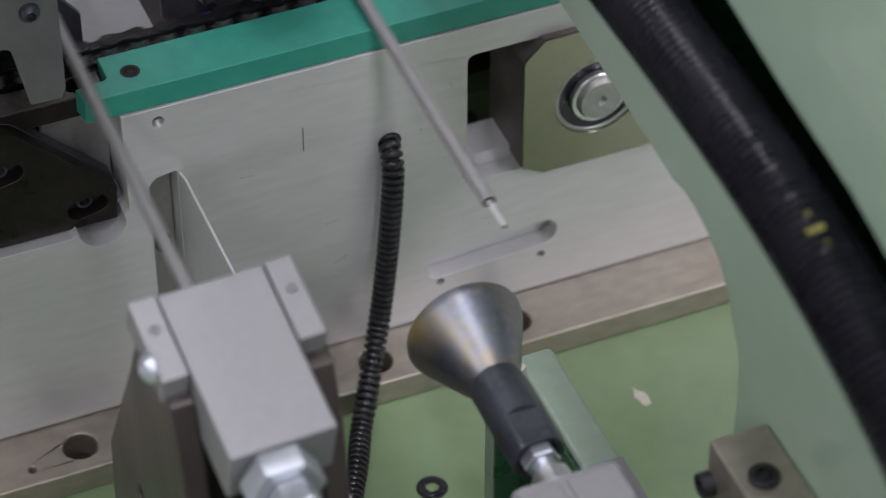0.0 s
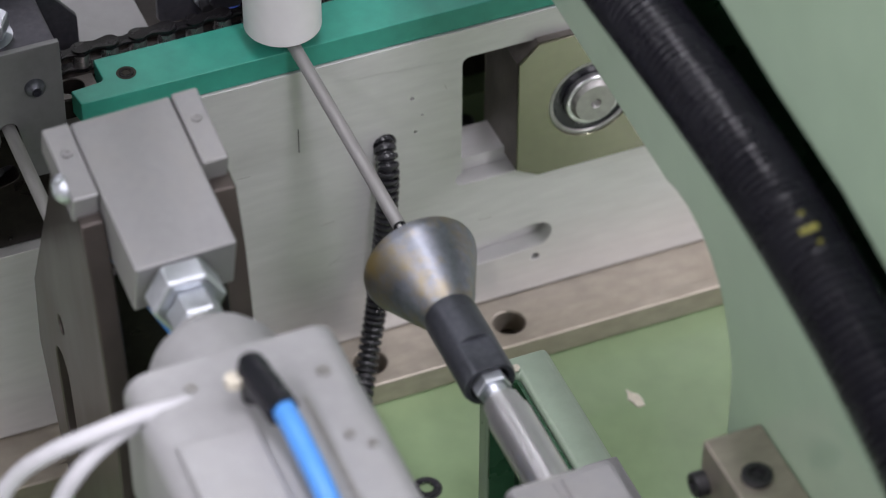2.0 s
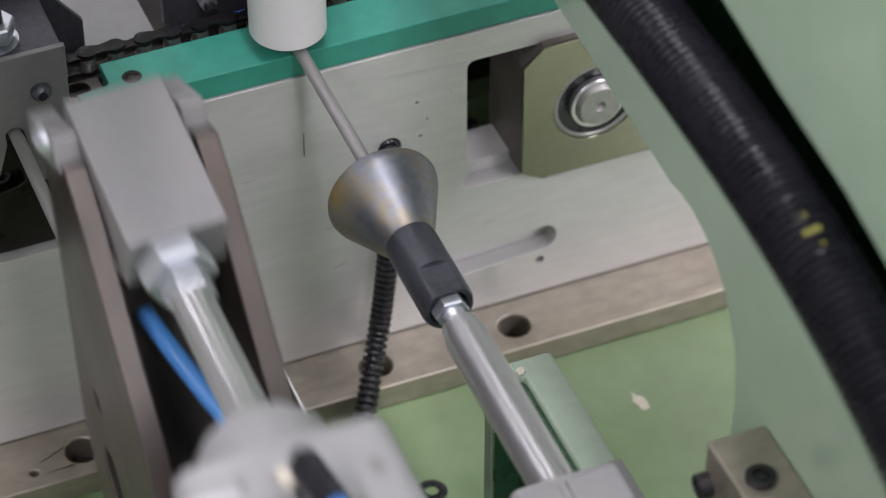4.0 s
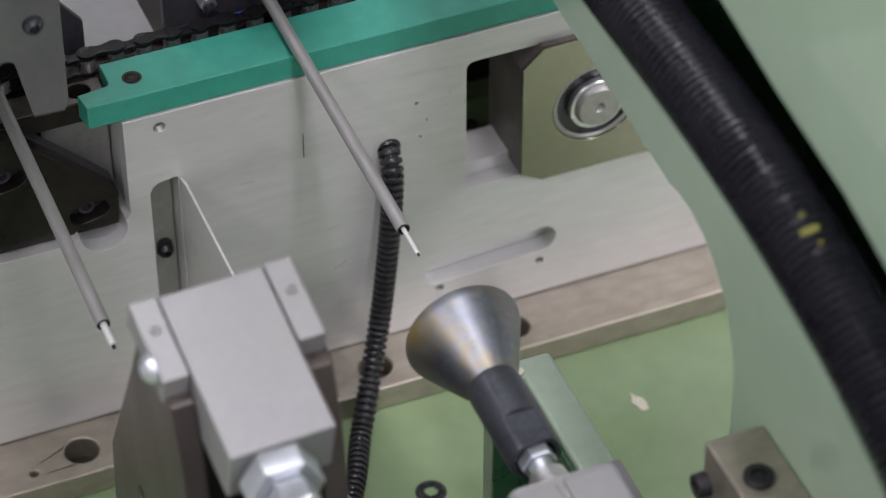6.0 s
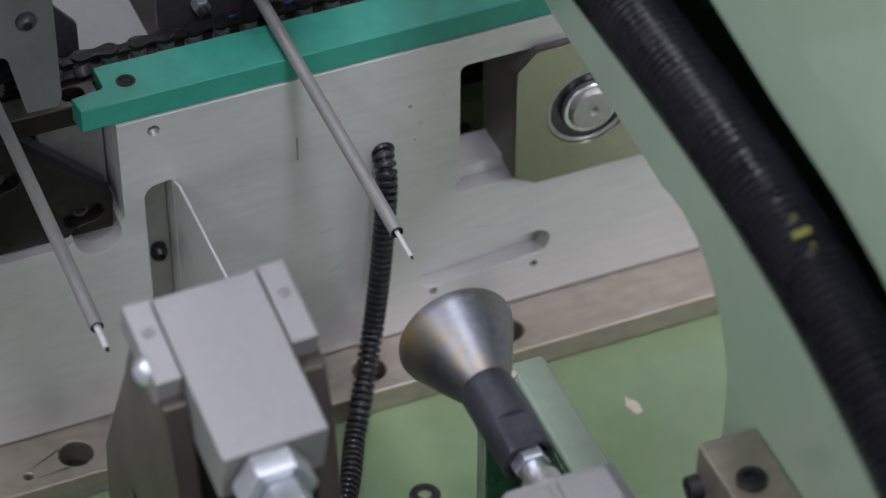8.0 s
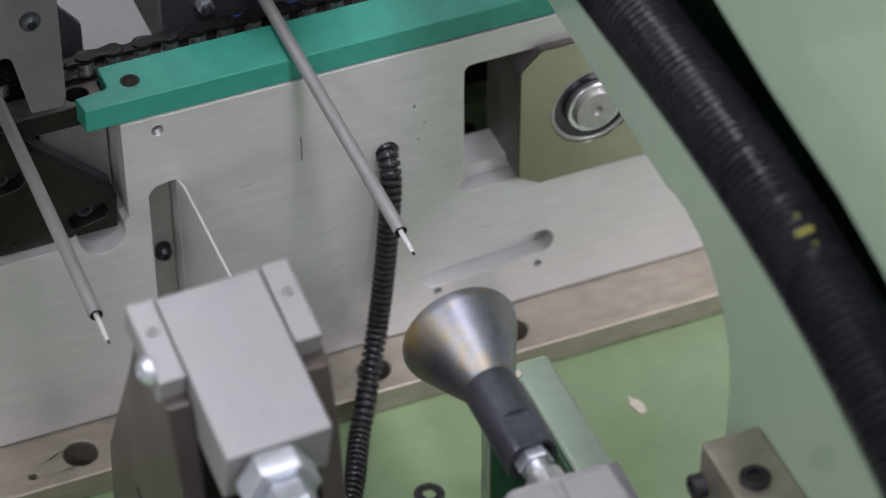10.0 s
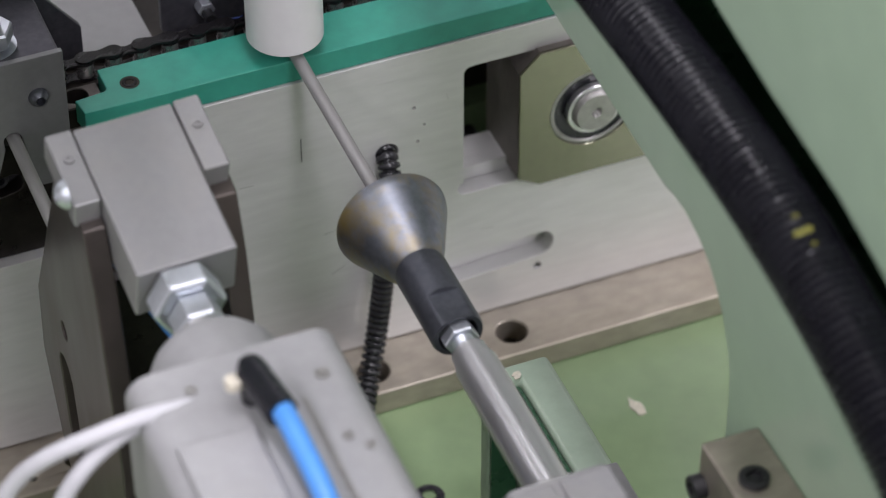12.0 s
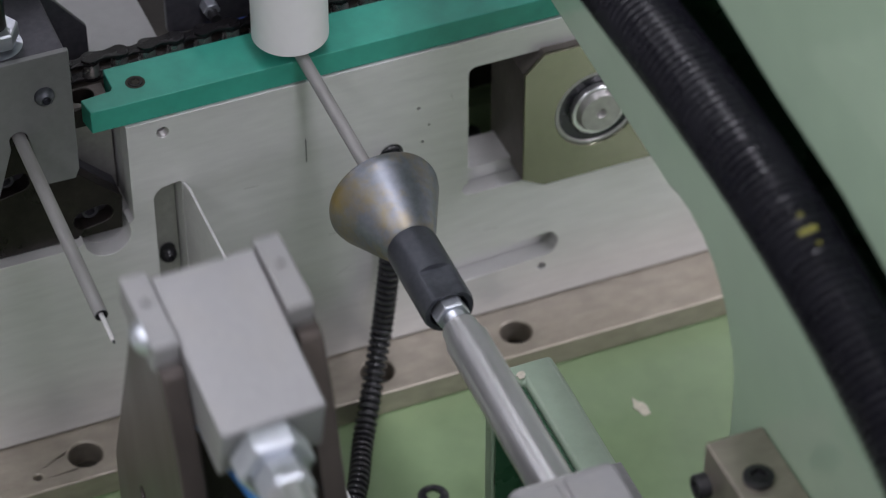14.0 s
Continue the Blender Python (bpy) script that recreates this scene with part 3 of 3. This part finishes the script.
chain = thing("roller_chain", (0, 0.0345, 0.1125), "oily black roller chain lying flat behind the green rail", "roller chain")
CY, CZ = 0.0305, 0.1212
roller_me = link_mesh("roller", lathe([(-0.0029, 0.0), (-0.0029, 0.0036), (0.0029, 0.0036), (0.0029, 0.0)], (0, 0, 0), "z", 18), M["roller"], True)


def link_shape(z0, z1):
    """Figure-eight side plate: two round ends and a waist."""
    half, ends = PITCH / 2, []
    for a in range(-120, 121, 20):
        ends.append((half + 0.0038 * math.cos(radians(a)), 0.0035 * math.sin(radians(a))))
    waist = [(0.0, 0.0021)]
    return prism(ends + waist + [(-u, -v) for u, v in ends] + [(-u, -v) for u, v in waist], [], z0, z1, "z")


link_me = link_mesh("link_plate", link_shape(-0.0005, 0.0005), M["link"], True)


def share(name, me, parent, at):
    ob = new(name, me)
    ob.parent, ob.location = parent, Vector(at) - ORIGIN[parent.name]
    return ob


for i in range(-38, 34):
    cx = -0.1380 + PITCH * i
    share("roller", roller_me, chain, (cx, CY, CZ))
    lift = 0.0035 if i % 2 else 0.0047
    for zz in (CZ + lift, CZ - lift):
        share("link_plate", link_me, chain, (cx + PITCH / 2, CY, zz))

# ---- white pressing pad ----
press = thing("pressing_pad", (-0.0630, 0.0075, TZ + 0.0046), "round white plastic pressing pad with a steel stem", "pressing pad")
part("pad", lathe([(0.0, 0.0), (0.0, 0.0146), (0.0006, 0.0152), (0.060, 0.0152), (0.060, 0)], (-0.0630, 0.0075, TZ + 0.0046), "z", 56), M["white"], press)
part("stem", lathe([(0.060, 0.008), (0.30, 0.008), (0.30, 0)], (-0.0630, 0.0075, TZ + 0.0046), "z", 24), M["chrome"], press, "bright steel stem")

# ---- pressing head with notched front sheet ----
head = thing("press_unit", (-0.20, -0.008, 0.1040), "grey steel press unit with a notched front sheet and hex bolt", "press unit")
hs = [(-0.158, 0.1036), (-0.1562, 0.1077), (-0.1556, 0.1655), (-0.240, 0.1655), (-0.240, 0.1036), (-0.188, 0.1036), (-0.1815, 0.1250)]
hs += [(-0.1782 + 0.0036 * math.cos(radians(a)), 0.1290 + 0.0036 * math.sin(radians(a))) for a in range(170, 0, -20)]
hs += [(-0.1700, 0.1040)]
part("front_sheet", prism(hs, [], -0.0105, -0.0080, "y"), M["sheet"], head, "grey notched steel sheet", bevel=0.0004)
part("head_block", box(-0.240, -0.1562, -0.0078, 0.030, 0.1400, 0.1640), M["blued"], head, bevel=0.0006)
socket_screw(head, (-0.1666, -0.0105, 0.1471), ("y", -1), 0.0040, 0.0034, "button_screw", M["sleeve"], button=True)
part("washer", lathe([(0, 0), (0, 0.0098), (-0.0044, 0.0098), (-0.0044, 0)], (-0.1790, 0.0045, 0.1642), "z", 32), M["zinc"], head)
part("hex_nut", hexagon((-0.1790, 0.0045, 0.1660), "z", 0.0090, 0.0070), M["zinc"], head, "bright zinc hex nut", smooth=False)
part("bolt", lathe([(0, 0.0046), (0.28, 0.0046), (0.28, 0)], (-0.1790, 0.0045, 0.1730), "z", 20), M["dark_steel"], head)

# added out of view: carries the press, its wide left end blocks light
beam_plan = [(PX - 0.0002, -0.012), (PX - 0.0002, 0.028), (-0.62, 0.028), (-0.62, -0.165), (-0.150, -0.165), (-0.110, -0.012)]
solo("shade_beam", prism(beam_plan, [], 0.392, 0.420, "z"), M["bed"], (-0.15, 0.008, 0.392), "unseen green beam, added to hold the press and shade the left side", "beam", bevel=0.001)

# ---- plates behind the chain ----
bk = thing("dark_guard", (-0.15, 0.05, 0.098), "dark chamfered steel guard plate behind the chain", "guard plate")
part("guard_plate", prism([(-0.30, 0.098), (-0.1335, 0.098), (-0.1335, 0.1260), (-0.1478, 0.1450), (-0.1478, 0.20), (-0.30, 0.20)], [], 0.0500, 0.0530, "y"), M["blued"], bk, bevel=0.0004)
sh = thing("grey_tray", (-0.1, 0.1, 0.080), "pale grey sheet metal tray behind the chain", "tray")
part("tray_floor", prism([(-0.145, 0.0475), (-0.1010, 0.0475), (-0.1020, 0.20), (-0.30, 0.20), (-0.30, 0.0600)], [], 0.0985, 0.1000, "z"), M["tray"], sh, "pale grey sheet")
# dark sheet added in place of the shaded gap around the tray
part("gap_shade", box(-0.30, 0.36, 0.0475, 0.20, 0.060, 0.0620), M["dark_steel"], sh)
b2 = thing("sensor_plate", (-0.06, 0.06, 0.098), "dark steel bracket plate with a hex nut and stud", "bracket")
part("bracket_plate", prism([(-0.0968, 0.1062), (-0.030, 0.1062), (-0.030, 0.17), (-0.0990, 0.17), (-0.0990, 0.1092)], [], 0.0560, 0.0590, "y"), M["blued"], b2, bevel=0.0005)
part("nut", hexagon((-0.0815, 0.0500, 0.1180), "y", 0.0036, 0.006), M["zinc"], b2, "bright hex nut", smooth=False)
part("stud", lathe([(0, 0), (0, 0.0023), (0.006, 0.0023)], (-0.0815, 0.0450, 0.1175), "y", 16), M["black"], b2)
solo("blue_cover", box(-0.0760, -0.030, 0.0640, 0.090, 0.0625, 0.0960), M["deep_blue"], (-0.06, 0.07, 0.0905), "deep blue plastic cover behind the chain", "cover", bevel=0.001)

# ---- big green frame panel with its throat ----
PDY, PDZ = -0.0308, 0.0267
arc_c = (-0.166, 0.1120)
throat = [(0.43, 0.1985), (-0.0553, 0.1667), (-0.155, 0.1602)]
for a in range(84, 181, 12):
    throat.append((arc_c[0] - 0.001 + 0.0432 * math.cos(radians(a)), arc_c[1] + 0.0500 * math.sin(radians(a))))
throat += [(-0.2100, 0.07), (-0.2125, BED + 0.0005)]
throat = [(y + PDY, z + PDZ if z > 0 else z) for y, z in throat]
# added groove: makes the dark band of shade along the hose
groove = [(-0.100, 0.322), (-0.170, 0.2950), (-0.2092, 0.2845), (-0.2494, 0.2780), (-0.2940, 0.2735), (-0.324, 0.2665), (-0.370, 0.2480), (-0.44, 0.212)]
groove += [(-0.44, 0.186), (-0.384, 0.2120), (-0.334, 0.2270), (-0.267, 0.2370), (-0.180, 0.2380), (-0.100, 0.2370)]
frame_panel = thing("frame_panel", (PX, -0.4, BED), "glossy pale green painted steel frame panel with rounded throat", "machine frame")
part("panel", prism(throat + [(-0.545, BED + 0.0005), (-0.545, 0.425), (0.40, 0.425)], [groove], PX, PX + 0.018, "x"), M["panel"], frame_panel, bevel=0.0030)
# inside coloured dark green so that the band reads as shade
part("shade_back", box(PX + 0.1202, PX + 0.126, -0.48, -0.06, 0.206, 0.350), M["shade_green"], frame_panel, "back of an added groove, dark green for the shade beside the hose")
part("shade_box", prism([(-0.48, 0.206), (-0.06, 0.206), (-0.06, 0.350), (-0.48, 0.350)], [[(-0.46, 0.212), (-0.08, 0.212), (-0.08, 0.335), (-0.46, 0.335)]], PX + 0.0182, PX + 0.1200, "x"), M["shade_green"], frame_panel, "hollow box of an added groove, dark green for the shade beside the hose")

# ---- thick black hose on the panel ----
HX, HR = -0.0069, 0.0126
hpath = [(HX, y, z) for y, z in ((0.0600, 0.2500), (-0.0900, 0.2600), (-0.1770, 0.2634), (-0.2049, 0.2643), (-0.2328, 0.2645), (-0.2606, 0.2638), (-0.2885, 0.2615), (-0.3164, 0.2573), (-0.3443, 0.2506), (-0.3721, 0.2409), (-0.4000, 0.2279), (-0.4700, 0.1779))]
hshape = (0.0099, 0.0122, 0.0127, 0.0122, 0.0099, 0.0095)
big = thing("corrugated_hose", (0.002, -0.16, 0.2485), "thick black corrugated hose running along the green panel", "hose")
part("hose", hose(hpath, lambda i: hshape[i % 6], 0.00050, 30), M["rubber"], big)
for my, mz, ma, mr in ((-0.3035, 0.2592, -8, 0.0022), (-0.2975, 0.2600, -6, 0.0007), (-0.3090, 0.2585, -4, 0.0006)):
    mark = lathe([(HR - 0.0005, 0), (HR - 0.0005, mr), (HR + 0.00012, mr * 0.9), (HR + 0.00012, 0)], (HX, my, mz), steps=12, turn=Matrix.Rotation(radians(ma), 4, "Y") @ Matrix.Diagonal((1.5, 0.7, 1, 1)))
    part("print_mark", mark, M["yellow"], big, "faded yellow printed mark")

# ---- small olive clamp block on the panel ----
lug = thing("stop_lug", (0.006, -0.262, 0.10), "olive grey steel lug block with two black socket screws", "steel block")
part("lug_block", box(-0.0158, 0.0055, -0.3200, -0.2649, 0.105, 0.1472), M["bar"], lug, bevel=0.0012)
socket_screw(lug, (-0.0068, -0.2865, 0.1472), ("z", 1), 0.0052, 0.0020)
socket_screw(lug, (-0.0158, -0.2690, 0.1310), ("x", -1), 0.0044, 0.0045)

# ---- clamp unit ----
KX, KY, KZ = -0.1575, -0.2563, 0.1947
TILT = 14.0
clamp = thing("clamp_unit", (KX, -0.33, BED), "sliding clamp unit with air cylinder, two levers and aluminium block", "clamp unit")
part("slide", box(KX - 0.020, KX + 0.020, -0.46, -0.185, BED + 0.0008, 0.010), M["cheek"], clamp, bevel=0.001)
part("post", box(KX - 0.018, KX + 0.018, -0.44, -0.320, 0.0105, KZ - 0.045), M["dark_steel"], clamp, bevel=0.001)
RZ = KZ - 0.0110
BY = -0.3140
BX, BT = KX - 0.0050, RZ + 0.0240
part("cylinder_body", prism(rounded(BX - 0.0345, RZ - 0.034, BX + 0.0345, BT, 0.008), [], BY - 0.13, BY, "y"), M["pale_alu"], clamp, "pale grey cylinder body", bevel=0.002)
part("boss", lathe([(-0.01, 0), (-0.01, 0.0225), (0.019, 0.0225), (0.025, 0.0190), (0.026, 0.0090), (0.026, 0)], (KX - 0.0050, BY, RZ - 0.0030), "y", 48), M["pale_alu"], clamp, "pale grey round boss")
part("body_rib", box(BX - 0.029, BX - 0.004, BY - 0.13, BY - 0.035, BT + 0.0002, BT + 0.0030), M["pale_alu"], clamp, bevel=0.001)
part("body_foot", box(BX - 0.0440, BX - 0.0347, BY - 0.075, BY - 0.045, RZ - 0.026, RZ + 0.006), M["pale_alu"], clamp, bevel=0.0015)
for vx, vy, vr in ((0.0185, -0.020, 0.0024), (0.0165, -0.048, 0.0018), (0.0215, -0.054, 0.0018), (-0.0215, -0.012, 0.0020), (0.0190, -0.085, 0.0024)):
    part("body_screw", lathe([(0, 0), (0, vr), (0.0005, vr), (0.0005, vr * 0.6), (0.0002, vr * 0.5), (0.0002, 0)], (KX + vx, BY + vy, BT + 0.0001), "z", 14), M["grey_steel"], clamp, "small grey screw")
part("body_groove", box(KX + 0.0085, KX + 0.0105, BY - 0.13, BY - 0.028, BT - 0.0004, BT + 0.0004), M["grey_steel"], clamp, "dark sensor groove")
fx, fy, fz = KX - 0.0050, BY - 0.0225, RZ + 0.030
fit_p = part("elbow_fitting", lathe([(-0.0058, 0), (-0.0058, 0.0036), (-0.001, 0.0036), (0, 0.0046), (0.007, 0.0046), (0.010, 0.0038), (0.0115, 0)], (fx, fy, fz), "z", 24), M["rubber"], clamp, "black push-in elbow fitting")
part("elbow_arm", rod((fx, fy, fz + 0.006), (fx + 0.003, fy - 0.019, fz + 0.005), 0.0054), M["rubber"], fit_p)
part("release_ring", lathe([(0, 0), (0, 0.0028), (0.003, 0.0028), (0.003, 0)], (fx - 0.0065, fy - 0.002, fz + 0.004), "z", 16), M["chip"], fit_p, "pale release ring")
part("air_hose", hose([(fx + 0.003, fy - 0.016, fz + 0.006), (fx + 0.004, fy - 0.030, fz + 0.004), (fx + 0.005, fy - 0.060, fz - 0.004), (fx + 0.004, fy - 0.12, fz - 0.030)], lambda i: 0.0037, 0.003, 16), M["blue"], clamp, "blue air hose")
part("lower_hose", hose([(KX - 0.011, KY + 0.066, RZ - 0.032), (KX - 0.007, KY + 0.050, RZ - 0.036), (KX - 0.002, KY + 0.035, RZ - 0.042), (KX + 0.004, KY + 0.020, RZ - 0.050), (KX + 0.010, KY, RZ - 0.066)], lambda i: 0.0034, 0.003, 16), M["blue"], clamp, "blue lower air hose")
CABLES = (((-0.180, -0.3290, 0.2050), (-0.1961, -0.3293, 0.2060), (-0.2106, -0.3298, 0.2045), (-0.2262, -0.3264, 0.1975), (-0.2368, -0.3217, 0.1850), (-0.2486, -0.3176, 0.1600)),
          ((-0.180, -0.3290, 0.2000), (-0.1956, -0.3268, 0.2005), (-0.2074, -0.3297, 0.1990), (-0.2175, -0.3315, 0.1920), (-0.2250, -0.3317, 0.1800), (-0.2310, -0.3323, 0.1600)))
for way in CABLES:
    part("sensor_cable", hose(way, lambda i: 0.0028, 0.003, 12), M["cable"], clamp, "pale grey sensor cable")

# pusher block with the piston rod: slides on the unit
bt = Matrix.Translation((KX, KY, KZ)) @ Matrix.Rotation(radians(2.0), 4, "Z") @ Matrix.Rotation(radians(TILT), 4, "X")
bb = box(-0.0177, 0.0177, 0.0, 0.063, -0.024, 0.0)
bmesh.ops.transform(bb, matrix=bt, verts=bb.verts)
pusher = part("pusher_block", bb, M["alu"], clamp, "pale grey aluminium pusher block", origin=(KX, KY, KZ), bevel=0.001)
part("hex_coupling", hexagon((KX - 0.0030, KY - 0.011, RZ), "y", 0.0130, 0.0105), M["zinc"], pusher, "bright hexagon coupling", bevel=0.0012)
part("rod_nut", hexagon((KX - 0.0030, KY - 0.022, RZ), "y", 0.0088, 0.0105), M["zinc"], pusher, "bright hex nut", smooth=False)
part("piston_rod", lathe([(-0.15, 0), (-0.15, 0.0072), (0.0, 0.0072), (0, 0)], (KX - 0.0033, KY - 0.020, RZ), "y", 32), M["chrome"], pusher, "bright piston rod")

# lever: two cheeks with their lugs, turning on the pivot
PVY, PVZ = -0.183, 0.092
cheek = [(-0.1960, 0.1990), (-0.1830, 0.1700), (-0.1425, 0.0950), (-0.1390, 0.0600), (-0.1560, 0.0200), (-0.1750, -0.0100), (-0.2450, -0.0100), (-0.2465, 0.0970), (-0.2400, 0.1320), (-0.2340, 0.1700), (-0.2270, 0.1920)]
lever = part("lever_axle", rod((KX - 0.0186, PVY, PVZ), (KX + 0.0186, PVY, PVZ), 0.006), M["dark_steel"], clamp, "dark pivot axle", origin=(KX, PVY, PVZ))
for sgn in (-1, 1):
    x0, x1 = sorted((KX + sgn * 0.0272, KX + sgn * 0.0190))
    part("cheek", prism(cheek, [ring2(-0.1790, 0.1034, 0.0038, 16), oblong(-0.178, 0.046, -0.174, 0.076, 0.0085)], x0, x1, "x"), M["cheek"], lever, "milled steel lever cheek", bevel=0.0008)
    xa, xb = sorted((KX + sgn * 0.0276, KX + sgn * 0.0181))
    lb = box(xa - KX, xb - KX, 0.0325, 0.0635, -0.012, 0.0003)
    bmesh.ops.transform(lb, matrix=bt, verts=lb.verts)
    part("lug", lb, M["alu"], lever, "pale aluminium lug", bevel=0.001)
    q = bt @ Vector((sgn * 0.0228, 0.0510, 0.0003))
    socket_screw(lever, q, ("z", 1), 0.0019, 0.0008, "lug_screw", M["alu"])
    if sgn < 0:
        q = bt @ Vector((sgn * 0.0276, 0.0400, -0.0020))
        socket_screw(lever, q, ("x", sgn), 0.0052, 0.0040, "hinge_bolt", M["zinc"], button=True)

# added black slab stands in for the dark void between the cheeks
filler_side = [(-0.2080, 0.1480), (-0.1900, 0.1480), (-0.1520, 0.0850), (-0.1520, 0.0300), (-0.1760, -0.0050), (-0.2080, -0.0050)]
part("void_filler", prism(filler_side, [], KX - 0.0188, KX + 0.0188, "x"), M["dark_steel"], lever, "black filler for the dark void between the cheeks", bevel=0.001)


def motions():
    def slide(ob, rows, axis):
        base = ob.location.copy()
        walk(ob, [(t, pose(*(base + Vector(axis) * d))) for t, d in rows])

    # chain and tubes index to the left
    feed = [(0, 0.0330), (0.1, 0.0175), (0.2, 0.0055), (0.3, 0.0020), (0.4, 0.0), (9.15, 0.0), (9.4, -0.055), (9.6, -0.098), (9.8, -0.1140), (9.95, -0.1155), (14.0, -0.1155)]
    slide(chain, feed, (1, 0, 0))
    slide(tube_a, feed, (1, 0, 0))
    slide(tube_b, feed, (1, 0, 0))
    x, y, z = tube_c.location
    walk(tube_c, [(0, pose(x, y + 0.30, z)), (8.4, pose(x, y + 0.30, z)), (9.1, pose(x, y, z)), (9.4, pose(x - 0.055, y, z)), (9.6, pose(x - 0.098, y, z)),
                  (9.8, pose(x - 0.1140, y, z)), (9.95, pose(x - 0.1155, y, z)), (14.0, pose(x - 0.1155, y, z))])
    slide(press, [(0, 0.05), (0.62, 0.05), (0.85, 0.001), (0.95, 0.0), (5.58, 0.0), (5.78, 0.05), (10.05, 0.05), (10.3, 0.001), (10.4, 0.0), (14.0, 0.0)], (0, 0, 1))
    slide(head, [(0, 0.0350), (0.75, 0.0350), (1.0, 0.004), (1.15, 0.0), (5.62, 0.0), (5.85, 0.016), (6.05, 0.0350), (10.1, 0.0350), (10.4, 0.006), (10.6, 0.0), (14.0, 0.0)], (0, 0, 1))
    reach = 0.0780
    slide(cone, [(0, 0.0), (1.3, 0.0), (1.5, 0.089 * reach), (2.0, 0.467 * reach), (2.5, 0.807 * reach), (2.85, reach), (4.6, reach), (5.2, 0.0), (10.8, 0.0), (11.0, 0.113 * reach),
                 (11.5, 0.47 * reach), (12.0, 0.836 * reach), (12.4, reach), (14.0, reach)], (0, 1, 0))
    go, ext = 0.0890, 0.0560
    slide(clamp, [(0, 0), (1.55, 0), (1.7, 0.022), (1.9, 0.080), (2.05, go), (3.85, go), (4.0, 0.047), (4.1, 0.016), (4.25, 0.001), (4.5, 0.0), (11.05, 0.0), (11.2, 0.018), (11.4, 0.076), (11.6, go), (13.35, go),
                  (13.5, 0.047), (13.6, 0.016), (13.75, 0.001), (14.0, 0.0)], (0, 1, 0))
    push = [(0, 0), (3.02, 0), (3.2, 0.030), (3.5, ext), (4.05, ext), (4.3, 0.045), (4.5, 0.010), (4.62, 0.0), (12.5, 0.0), (12.7, 0.030), (13.0, ext), (13.55, ext), (13.8, 0.045), (14.0, 0.010)]
    slide(pusher, push, (0, 1, 0))
    px, py, pz = lever.location
    walk(lever, [(t, pose(px, py, pz, -math.degrees(math.asin(d / 0.0970)))) for t, d in push])


motions()
